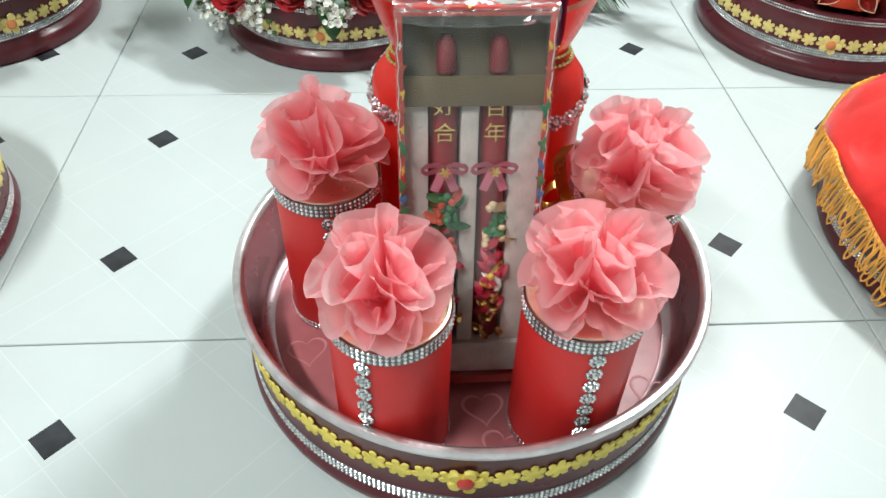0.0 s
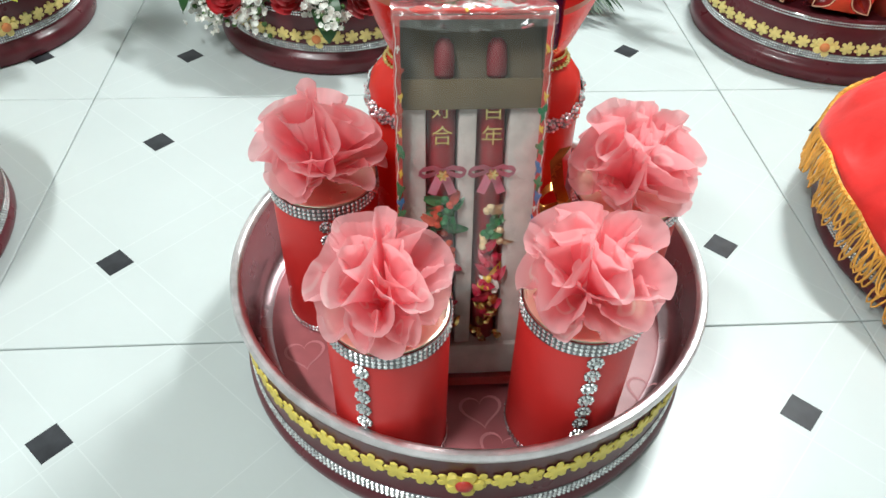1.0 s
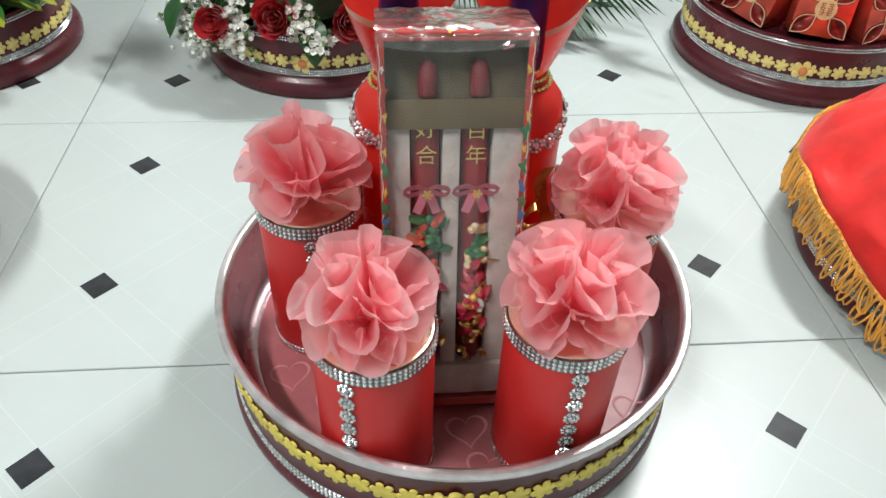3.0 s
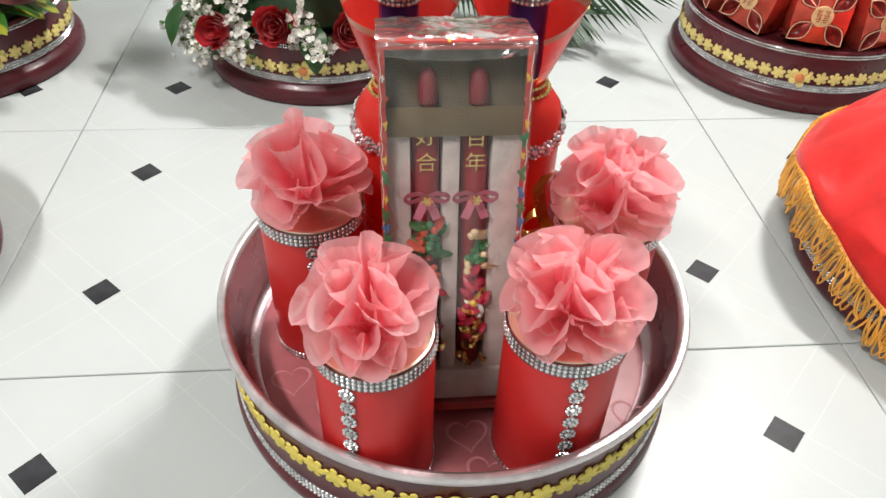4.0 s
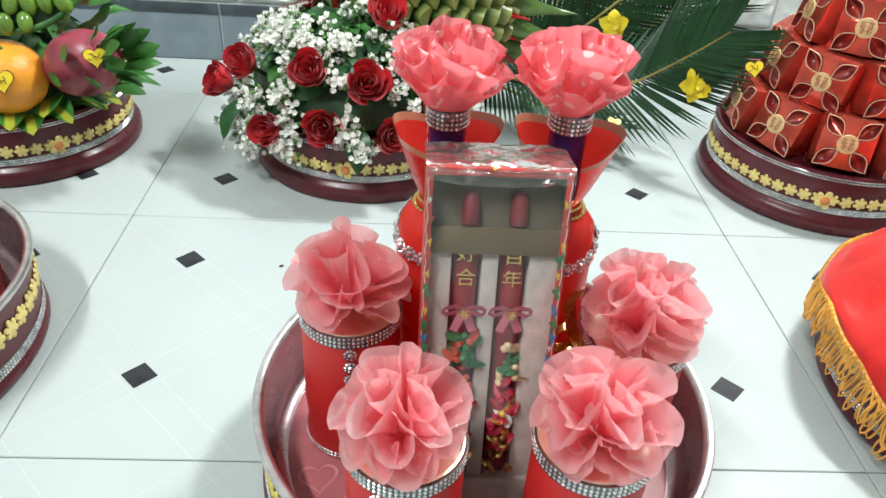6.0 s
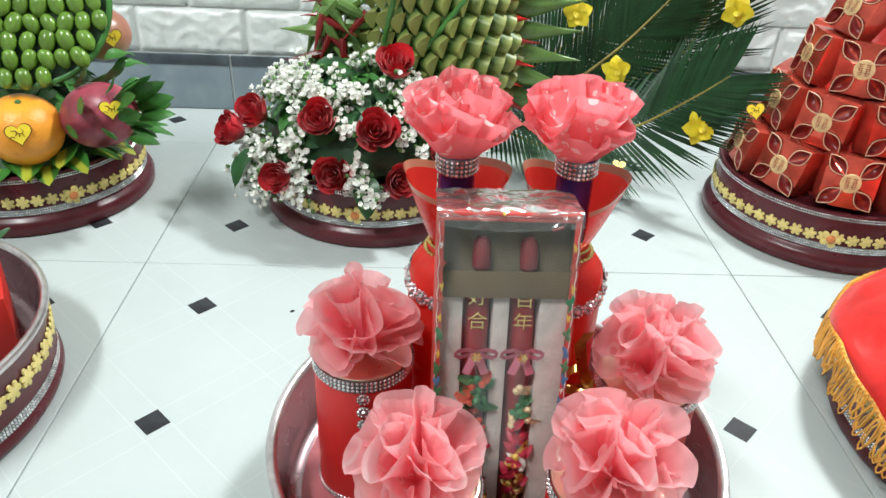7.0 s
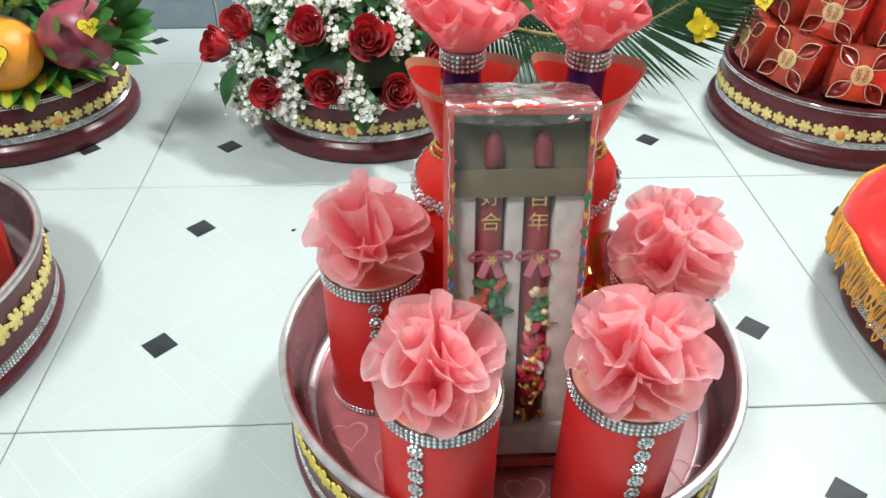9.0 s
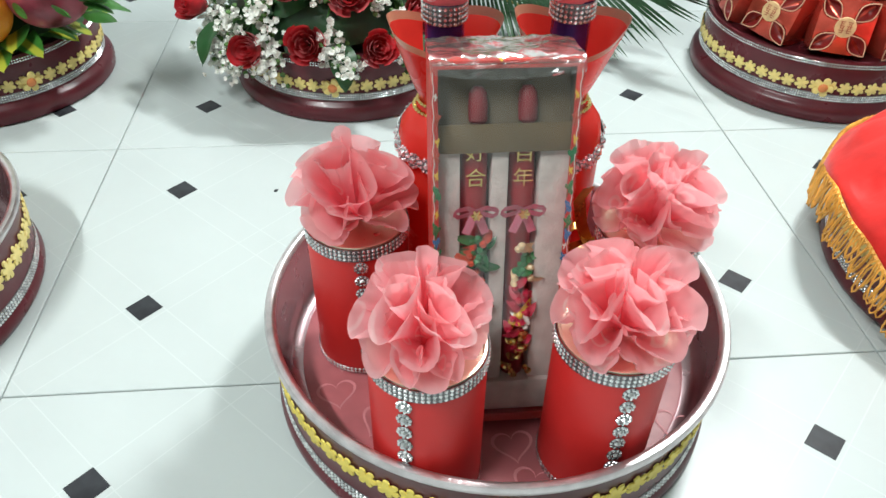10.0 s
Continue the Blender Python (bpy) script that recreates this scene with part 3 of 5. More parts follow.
def tissue_part(name, piece, material, parent, m=None):
    verts, faces, uvs, w = piece
    me = raw_mesh(name, verts, faces, material, True, 38)
    lay = me.uv_layers.new(name="UVMap")
    for loop in me.loops:
        lay.data[loop.index].uv = uvs[loop.vertex_index]
    rim_uv = me.uv_layers.new(name="Rim")
    for loop in me.loops:
        rim_uv.data[loop.index].uv = ((loop.vertex_index % w) / (w - 1), 0)
    me.uv_layers.active = me.uv_layers["UVMap"]
    me.uv_layers["UVMap"].active_render = True
    return part(name, me, None, parent, m=m)


# length, rise in degrees, swing of the folds in degrees and lobes of each sheet, from the outside in
OPEN_SHEETS = ((0.93, 22, 18, 5), (1.0, 37, 25, 5), (1.12, 51, 27, 4), (1.22, 64, 25, 4), (1.22, 77, 20, 3))
CUP_SHEETS = ((1.0, 50, 11, 6), (1.12, 58, 13, 6), (1.24, 66, 14, 5), (1.32, 75, 13, 5), (1.22, 84, 12, 4))


def tissue_flower(name, parent_m, material, size, seed, label, sheets, lean=(0, 0), throat=78, base=0.003):
    f = thing(name, parent_m @ pose(0, 0, 0, lean[0], lean[1], 0), label, "tissue flower", name + "s")
    for i, (length, lift, swing, lobes) in enumerate(sheets):
        tissue_part("tissue_sheet", tissue_sheet(size * length, radians(lift), radians(swing), lobes, seed * 10 + i, throat, base), material, f, m=pose(0, 0, 0.0012 * i, 0, 0, 47 * i))
    return f


# ---- tea cans ----
STONE_FLOWER = raw_mesh("stone_flower", *merge(
    [moved(GEM_PIECE, pose(0, 0, 0.0012) @ Matrix.Scale(0.0029, 4))]
    + [moved(GEM_PIECE, pose(0.0044 * math.cos(k * math.pi / 4.5), 0.0044 * math.sin(k * math.pi / 4.5), 0.0006) @ Matrix.Scale(0.0016, 4)) for k in range(9)]), GEM, smooth=False)
STONE_BACK = to_mesh("setting", lathe([(0.0056, 0), (0.0052, 0.0007), (0.003, 0.001), (0, 0.001)], 16), SILVER)
CAN_R, CAN_Z0, CAN_H = 0.0398, 0.0289, 0.138


def tea_can(x, y, column, seed, lean, dx=0.0, dy=0.0, big=1.0):
    c = thing("tea_can", pose(x, y, CAN_Z0), "satin red tea can with rhinestone bands standing in the tray", "tea can", "red tea cans")
    r, h = CAN_R, CAN_H
    part("body", lathe([(0, 0.001), (r - 0.002, 0.0), (r, 0.0015), (r, h - 0.002), (r - 0.0008, h), (r - 0.003, h)], 72), CAN_RED, c)
    part("lid", lathe([(r - 0.003, h - 0.001), (r - 0.0006, h + 0.0002), (r - 0.0008, h + 0.0018), (r - 0.0025, h + 0.002), (r - 0.0035, h - 0.001), (0, h - 0.001)], 64), BRASS_LID, c, "pale gold tin lid")
    part("bead_trim", gem_band("bead_trim", r + 0.0004, h - 0.0085, 3, 0.0036, 0.00165), None, c, "band of clear rhinestones under the lid")
    part("bead_backing", ring_strip(r + 0.0001, h - 0.0106, h + 0.0004), SILVER, c)
    part("bead_trim", gem_band("bead_trim", r + 0.0004, 0.0025, 2, 0.0034, 0.00155), None, c, "band of clear rhinestones at the foot")
    for k in range(8):
        a = column
        z = h - 0.0170 - k * 0.0131
        m = frame_at(Vector((math.cos(a) * (r + 0.0003), math.sin(a) * (r + 0.0003), z)), (math.cos(a), math.sin(a), 0)) @ pose(0, 0, 0, 0, 0, 13 * k) @ Matrix.Scale(0.98, 4)
        s = part("stone_flower", STONE_FLOWER, None, c, m=m)
        part("setting", STONE_BACK, None, s)
    tissue_flower("tissue_flower", pose(x + dx, y + dy, CAN_Z0 + h - 0.0015), TISSUE, 0.0485 * big, seed, "ruffled pink tissue paper flower on top of a red can", OPEN_SHEETS, lean)
    return c


tea_can(0.4913, -0.5108, radians(-88), 1, (5, -2), 0.001, 0.0, 1.02)
tea_can(0.3658, -0.5145, radians(-115), 2, (6, -2), -0.002, 0.0)
tea_can(0.3191, -0.3796, radians(-86), 3, (2, -2), 0.0, 0.0, 1.06)
tea_can(0.5456, -0.4046, radians(-70), 4, (3, 2), 0.0, 0.0, 1.05)

# ---- wrapped wine bottles ----
BOTTLE_Y = -0.335


def wine_bottle(x, y, seed, turn):
    b = thing("wine_bottle", pose(x, y, 0.0289), "wine bottle wrapped in glossy red paper with navy foil neck", "bottle", "wrapped wine bottles")
    part("body", lathe([(0, 0.001), (0.033, 0), (0.0345, 0.002), (0.0355, 0.006), (0.0355, 0.172), (0.0350, 0.186), (0.0325, 0.198), (0.026, 0.207), (0.018, 0.213), (0.0145, 0.220)], 64), WRAP_RED, b)
    v = [moved(GEM_PIECE, Matrix.Translation((0.0175 * math.cos(a) * s, 0.0175 * math.sin(a) * s, 0.2110 + 0.0055 * j)) @ Matrix.Scale(0.0024, 4)) for j, s in ((0, 1.25), (1, 1.08), (2, 0.92)) for a in [2 * math.pi * k / 34 for k in range(34)]]
    part("gold_ring", raw_mesh("gold_ring", *merge(v), GOLD, False), None, b, "gold beaded ring round the shoulder")
    for k in range(19):
        a = 2 * math.pi * k / 19
        r, z = 0.0356, 0.186 + 0.010 * math.sin(a) - 0.004 * abs(math.sin(1.5 * a))
        s = part("stone_flower", STONE_FLOWER, None, b, m=frame_at(Vector((r * math.cos(a), r * math.sin(a), z)), (math.cos(a), math.sin(a), 0.25)) @ Matrix.Scale(1.15, 4))
        part("setting", STONE_BACK, None, s)
    part("neck", lathe([(0.0143, 0.200), (0.0140, 0.278), (0.0150, 0.280), (0.0150, 0.294), (0, 0.294)], 32), FOIL_BLUE, b, "navy foil bottle neck")
    part("bead_trim", gem_band("bead_trim", 0.0156, 0.2805, 4, 0.0036, 0.00165), None, b, "four rows of clear rhinestones round the neck")
    part("bead_backing", ring_strip(0.0151, 0.2790, 0.2935, seg=40), SILVER, b)
    for side in (0, 1):
        n, rows = 22, 10
        vs, fs, vb, fb = [], [], [], []
        for i in range(rows + 1):
            t = i / rows
            for k in range(n + 1):
                a = turn + side * math.pi + (k / n - 0.5) * (1.50 + 0.40 * t) * 1.45
                r = 0.0155 + 0.0262 * t ** 0.85 + 0.0015 * math.sin(5 * a + seed) * t
                lip = 0.075 + 0.032 * t * 0 + 0.072 * t * (1 - 0.18 * (2 * k / n - 1) ** 2) * 0.9
                vs.append((r * math.cos(a), r * math.sin(a), 0.139 + lip))
        for i in range(rows):
            for k in range(n):
                q = i * (n + 1) + k
                (fb if i == rows - 1 else fs).append((q, q + 1, q + n + 2, q + n + 1))
        part("paper_collar", raw_mesh("paper_collar", vs, fs, WRAP_RED), None, b, "flared red paper collar")
        used = sorted({i for f in fb for i in f})
        idx = {v: i for i, v in enumerate(used)}
        part("collar_border", raw_mesh("collar_border", [vs[i] for i in used], [tuple(idx[i] for i in f) for f in fb], WRAP_BORDER), None, b, "tan printed border of the collar")
    tissue_flower("polka_tissue_flower", pose(x, y, 0.0289 + 0.2925), TISSUE_DOT, 0.0425, seed, "coral tissue flower with white dots on the bottle top", CUP_SHEETS, (0, -5 if seed == 8 else 0), 8, 0.0110)
    return b


wine_bottle(0.3895, BOTTLE_Y, 7, radians(8))
wine_bottle(0.4810, BOTTLE_Y, 8, radians(-6))

# gold ribbon bow on the bottle
rb = thing("ribbon_bow", pose(0.508, -0.375, 0.13), "shiny gold ribbon bow tied beside the bottle", "ribbon")


def ribbon(points, width, axis):
    ax = Vector(axis).normalized() * width / 2
    v = []
    for p in points:
        v += [Vector(p) - ax, Vector(p) + ax]
    return v, [(2 * i, 2 * i + 1, 2 * i + 3, 2 * i + 2) for i in range(len(points) - 1)]


for ang, size in ((35, 0.030), (150, 0.024), (-20, 0.026)):
    loop = []
    for k in range(15):
        a = 2 * math.pi * k / 14
        rr = size * abs(math.sin(a / 2)) ** 0.8
        loop.append((rr * math.cos(radians(ang) + 0.5 * math.sin(a)), -0.004 - 0.004 * math.sin(a), rr * math.sin(radians(ang) + 0.5 * math.sin(a))))
    part("ribbon_loop", raw_mesh("ribbon_loop", *ribbon(loop, 0.009, (0.2, 1, 0.2)), RIBBON_GOLD), None, rb)
part("ribbon_tail", raw_mesh("ribbon_tail", *ribbon([(0, 0, 0), (-0.008, -0.002, 0.02), (-0.012, 0.001, 0.042), (-0.006, 0, 0.055)], 0.010, (1, 0.2, 0.1)), RIBBON_GOLD), None, rb)
part("ribbon_tail", raw_mesh("ribbon_tail", *ribbon([(0, 0, 0), (0.012, -0.002, -0.02), (0.016, 0.001, -0.045)], 0.010, (1, 0.2, 0.1)), RIBBON_GOLD), None, rb)

# ---- candle box ----
BOX_M = pose(0.421, -0.483, 0.0385, -11.7, 0, 0)
BW, BH, BD = 0.0475, 0.286, 0.050
cb = thing("candle_box", BOX_M, "red printed candle box with clear window leaning on the bottles", "box")
part("back_panel", box(-BW, BW, BD - 0.002, BD, 0, BH, 0.0005), CARD_RED, cb)
part("side_panel", box(-BW, -BW + 0.0015, 0.0015, BD - 0.002, 0.0015, BH - 0.002), CARD_RED, cb)
part("side_panel", box(BW - 0.0015, BW, 0.0015, BD - 0.002, 0.0015, BH - 0.002), CARD_RED, cb)
part("bottom_panel", box(-BW, BW, 0, BD - 0.002, 0, 0.0015), CARD_RED, cb)
top = box(-BW, BW, -0.001, BD, BH - 0.0015, BH + 0.001, 0.0008)
part("top_panel", top, CARD_RED, cb, "red top flap with colourful printed pattern")
part("front_frame", box(-BW, -BW + 0.0042, -0.0006, 0.0012, 0.0015, BH - 0.002, 0.0004), CARD_RED, cb, "printed red window border")
part("front_frame", box(BW - 0.0042, BW, -0.0006, 0.0012, 0.0015, BH - 0.002, 0.0004), CARD_RED, cb, "printed red window border")
part("front_frame", box(-BW + 0.0042, BW - 0.0042, -0.0006, 0.0012, BH - 0.0045, BH - 0.002, 0.0004), CARD_RED, cb)
part("front_frame", box(-BW + 0.0042, BW - 0.0042, -0.0006, 0.0012, 0.0015, 0.0075, 0.0004), CARD_RED, cb)
part("inner_board", box(-BW + 0.0032, BW - 0.0032, 0, 0.0012, 0, 0.058), CARD_GREY, cb, "grey board sloping back above the foam insert", m=pose(0, 0.0075, 0.2275, -14, 0, 0))
for x in (-0.0165, 0.0160):
    part("candle_tip", lathe([(0, 0.0245), (0.003, 0.024), (0.0058, 0.020), (0.0065, 0.012), (0.0062, 0.002), (0.004, 0.0), (0, 0)], 18), TIP_RED, cb, "red candle tip showing through the board", m=pose(x, 0.0095, 0.243, -14, 0, 0))
part("board_lip", box(-BW + 0.0032, BW - 0.0032, 0.0050, 0.0062, 0.2245, 0.2440, 0.0004), CARD_BROWN, cb, "brown lower fold of the grey board")
part("inner_board", box(-BW + 0.0016, -BW + 0.0030, 0.0016, 0.022, 0.228, BH - 0.002), CARD_GREY, cb)
part("inner_board", box(BW - 0.0030, BW - 0.0016, 0.0016, 0.022, 0.228, BH - 0.002), CARD_GREY, cb)
part("inner_board", box(-BW + 0.0030, BW - 0.0030, 0.0016, 0.022, BH - 0.0036, BH - 0.0024), CARD_GREY, cb)
# foam insert with two recessed channels
CH = ((-0.0175, 0.0105), (0.0150, 0.0105))
xs = [-BW + 0.002, CH[0][0] - CH[0][1], CH[0][0] + CH[0][1], CH[1][0] - CH[1][1], CH[1][0] + CH[1][1], BW - 0.002]
for i in (0, 2, 4):
    part("foam_bar", box(xs[i], xs[i + 1], 0.008, 0.030, 0.036, 0.228, 0.0015), FOAM, cb, "white foam insert bar")
part("foam_floor", box(-BW + 0.002, BW - 0.002, 0.004, 0.030, 0.008, 0.036, 0.002), FOAM, cb)
part("foam_back", box(-BW + 0.002, BW - 0.002, 0.031, 0.047, 0.004, 0.228), CANDLE_RED, cb)
film = []
for i in range(41):
    for k in range(25):
        x, z = -BW - 0.0005 + (2 * BW + 0.001) * k / 24, 0.001 + (BH + 0.003) * i / 40
        w = 0.0012 + 0.0026 * max(0, (z / BH - 0.62) / 0.38)
        fold = abs(noise.noise(Vector((x * 90 + 40 * (BH - z) * (1 if x > 0 else -1), z * 14, 2.0)))) + 0.5 * abs(noise.noise(Vector((x * 160, z * 40, 5.0))))
        film.append((x, -0.0016 - w * 1.6 * fold, z))
ff = part("window_film", raw_mesh("window_film", film, [(i * 25 + k, i * 25 + k + 1, i * 25 + k + 26, i * 25 + k + 25) for i in range(40) for k in range(24)], FILM), None, cb, "wrinkled clear cellophane over the window")
ff.visible_shadow = False
tf = []
WRAP_R = 0.0075
for i in range(27):
    for k in range(33):
        x = -BW - 0.001 + (2 * BW + 0.002) * k / 32
        sag = 0.0035 * (1 - (x / BW) ** 2)
        if i < 15:
            y, z, ny, nz = BD + 0.001 - (BD - WRAP_R + 0.004) * i / 14, BH + 0.0030, 0.0, 1.0
        else:
            b = min(1.0, (i - 14) / 10) * math.pi / 2
            y, z, ny, nz = -0.003 + WRAP_R * (1 - math.sin(b)), BH + 0.0030 - WRAP_R * (1 - math.cos(b)) - 0.0012 * max(0, i - 24), -math.sin(b), math.cos(b)
        front = max(0.0, (i - 10) / 16)
        z -= sag * front
        wr = 0.0024 * (0.45 - abs(noise.noise(Vector((x * 55 + 0.06 * i, i * 0.16, 7.0))))) + 0.0014 * noise.noise(Vector((x * 140, i * 0.30, 2.0)))
        tf.append((x, y + ny * wr, z + nz * wr))
tf = part("top_film", raw_mesh("top_film", tf, [(i * 33 + k, i * 33 + k + 1, i * 33 + k + 34, i * 33 + k + 33) for i in range(26) for k in range(32)], FILM_TOP, True, 25), None, cb, "crumpled clear cellophane over the top flap")
tf.visible_shadow = False


def flat_blob(points, thick=0.0006):
    n = len(points)
    v = [Vector((x, 0, z)) for x, z in points] + [Vector((x, -thick, z)) for x, z in points]
    f = [tuple(range(2 * n - 1, n - 1, -1))] + [(k, (k + 1) % n, n + (k + 1) % n, n + k) for k in range(n)]
    return v, f


def scroll(r, lobes, seed):
    q = random.Random(seed)
    pts = []
    for k in range(26):
        a = 2 * math.pi * k / 26
        rr = r * (1 + 0.40 * math.sin(lobes * a + seed) + 0.15 * math.sin(7 * a))
        pts.append((rr * math.cos(a) * q.uniform(0.9, 1.1) + 0.4 * r * math.sin(2.2 * a), 2.3 * rr * math.sin(a)))
    return pts


q = random.Random(11)
marks = ((PRINT_GREEN, 0.0030), (PRINT_WHITE, 0.0012), (PRINT_YELLOW, 0.0016), (PRINT_BLUE, 0.0026), (WAX_ORANGE, 0.0024))
for side in (-1, 1):
    z = 0.02
    k = 0
    while z < BH - 0.015:
        material, r = marks[(k * 2 + (side > 0) * 3 + k // 3) % 5]
        part("printed_mark", raw_mesh("printed_mark", *flat_blob(scroll(r * 0.72, 3 + k % 3, k)), material, False), None, cb, m=pose(side * (BW - 0.0028) + q.uniform(-0.0008, 0.0008), -0.0010, z))
        z += q.uniform(0.008, 0.016)
        k += 1
for side in (-1, 1):
    line = [(side * (BW - 0.0006 - 0.0010 * math.sin(i * 0.9) ** 2), -0.0012, 0.004 + i * (BH - 0.010) / 60) for i in range(61)]
    part("printed_line", raw_mesh("printed_line", *tube(line, 0.00035, 4), PRINT_WHITE), None, cb)
for k, (x, y, r, material) in enumerate(((-0.002, 0.014, 0.009, PRINT_YELLOW), (0.012, 0.018, 0.006, PRINT_BLUE), (-0.022, 0.017, 0.006, PRINT_WHITE), (0.030, 0.014, 0.005, PRINT_WHITE), (-0.036, 0.022, 0.005, PRINT_BLUE), (0.037, 0.028, 0.005, PRINT_YELLOW), (-0.012, 0.032, 0.006, PRINT_GREEN), (0.018, 0.036, 0.006, PRINT_WHITE))):
    part("printed_mark", raw_mesh("printed_mark", *flat_blob(scroll(r * 0.75, 3 + k % 3, k + 20)), material, False), None, cb, m=pose(x, y, BH + 0.0012, -90, 0, 40 * k))


def gold_text(parent, text, size, m, material=GOLD):
    cu = bpy.data.curves.new("character", "FONT")
    cu.body, cu.size, cu.align_x, cu.align_y, cu.extrude = text, size, "CENTER", "CENTER", 0.0004
    tmp = bpy.data.objects.new("character", cu)
    scene.collection.objects.link(tmp)
    me = bpy.data.meshes.new_from_object(tmp.evaluated_get(bpy.context.evaluated_depsgraph_get()))
    bpy.data.objects.remove(tmp)
    me.materials.clear()
    me.materials.append(material)
    return part("gold_character", me, None, parent, "gold glitter character", m=m)


def bow(parent, m):
    bw = part("bow", raw_mesh("bow", *merge([
        ribbon([(0, 0, 0), (s * 0.006, -0.004, 0.0045), (s * 0.013, -0.005, 0.0035), (s * 0.0155, -0.003, 0), (s * 0.012, -0.001, -0.0035), (s * 0.005, -0.001, -0.0015), (0, 0, 0)], 0.005, (0.1, -0.5, 1)) for s in (-1, 1)]
        + [ribbon([(0, -0.001, 0), (s * 0.004, -0.003, -0.008), (s * 0.007, -0.002, -0.016)], 0.006, (1, 0, 0.4 * s)) for s in (-1, 1)]), RIBBON_PINK), None, parent, "pink satin bow with a small gold star", m=m)
    part("star", raw_mesh("star", *flat_flower(6, 0.0042, 0.0015), GOLD), None, bw, m=pose(0, -0.006, 0, 90, 0, 0))


def candle(x, chars, relief, seed):
    c = thing("candle", BOX_M @ pose(x, 0.020, 0.0365), "dark red carved candle with gold characters and pink bow", "candle", "pair of candles")
    part("shaft", lathe([(0, 0), (0.0085, 0), (0.0092, 0.003), (0.0092, 0.186), (0.008, 0.189), (0.003, 0.190), (0, 0.190)], 28), CANDLE_RED, c)
    for ch, z in chars:
        gold_text(c, ch, 0.0145, pose(0, -0.0098, z, 90, 0, 0))
    bow(c, pose(0.0, -0.0135, 0.145))
    qq = random.Random(seed)
    for material, zlo, zhi, n, w in relief:
        pieces = []
        for k in range(n):
            L, wd = qq.uniform(0.011, 0.020) * w, qq.uniform(0.006, 0.010) * w
            m = frame_at(Vector((qq.uniform(-0.006, 0.008), qq.uniform(-0.017, -0.011), qq.uniform(zlo, zhi))), (qq.uniform(-0.5, 0.5), -1, qq.uniform(-0.3, 0.4))) @ pose(0, 0, 0, qq.uniform(-20, 25), 0, qq.uniform(0, 360))
            pieces.append(moved(blade(L, wd, qq.uniform(0.5, 1.4), 0.3, 5), m))
            b = gem(0.0034 * w, 1.0, 8)
            pieces.append(moved(b, m))
        part("wax_relief", raw_mesh("wax_relief", *merge(pieces), material), None, c, "moulded coloured wax ornament")


candle(-0.0175, (("合", 0.1675), ("好", 0.1860)), ((WAX_GREEN, 0.095, 0.125, 14, 1.0), (WAX_ORANGE, 0.085, 0.125, 8, 0.85), (WAX_CRIMSON, 0.035, 0.085, 14, 0.75), (GOLD, 0.01, 0.06, 10, 0.7)), 3)
candle(0.0150, (("年", 0.1670), ("百", 0.1845)), ((WAX_GREEN, 0.095, 0.112, 5, 0.8), (WAX_CREAM, 0.085, 0.118, 7, 0.9), (WAX_CRIMSON, 0.03, 0.085, 22, 0.85), (PRINT_YELLOW, 0.052, 0.062, 4, 0.9), (PRINT_WHITE, 0.045, 0.058, 4, 0.9), (GOLD, 0.008, 0.05, 12, 0.7)), 4)


# ---- roses and white blossom ----
def rose_mesh(seed, openness=1.0):
    q = random.Random(seed)
    pieces = []
    for k in range(22):
        t = k / 21
        a0 = k * 2.4 + q.uniform(-0.15, 0.15)
        r0 = 0.0025 + 0.0195 * t ** 0.9
        width = 1.15 + 0.35 * (1 - t)
        hgt = 0.030 + 0.004 * t * q.uniform(0.7, 1.2)
        flare = (0.05 + 0.95 * t ** 2.2) * openness
        v, f = [], []
        for i in range(6):
            s = i / 5
            for j in range(7):
                u = j / 6 - 0.5
                lip = s * (1 - 0.55 * (2 * u) ** 4)
                rad = r0 * (0.25 + 0.75 * min(1, 1.6 * lip)) + flare * 0.008 * lip ** 3
                z = hgt * lip - flare * 0.006 * lip ** 5 + 0.0008 * math.sin(9 * u + seed + k) * s - 0.004 * t
                a = a0 + u * width * 1.5 * (0.6 + 0.4 * lip)
                v.append(Vector((rad * math.cos(a), rad * math.sin(a), z)))
        for i in range(5):
            for j in range(6):
                n = i * 7 + j
                f.append((n, n + 1, n + 8, n + 7))
        pieces.append(raw_mesh("petal", v, f, ROSE_RED, True, 60))
    return pieces


ROSES = [rose_mesh(k, 0.25 + 0.22 * k) for k in range(3)]
SEPAL_ME = raw_mesh("sepal", *blade(0.028, 0.008, -0.9, 0.2, 5), SEPAL)
STALK_ME = raw_mesh("stem", *tube([(0, 0, -0.004), (0, 0, -0.045)], 0.003), SEPAL)
FC = Vector((0.28, 0.21, 0.075))
ROSE_AT = (((0.304, 0.078, 0.164), 2, 1.20), ((0.326, 0.165, 0.226), 1, 1.20), ((0.229, 0.092, 0.172), 1, 1.12), ((0.250, 0.050, 0.113), 1, 1.10),
           ((0.173, 0.074, 0.097), 0, 1.05), ((0.088, 0.188, 0.115), 0, 1.12), ((0.132, 0.152, 0.158), 1, 1.12), ((0.338, 0.054, 0.105), 1, 1.05), ((0.392, 0.115, 0.125), 2, 1.05), ((0.372, 0.125, 0.175), 0, 1.0))
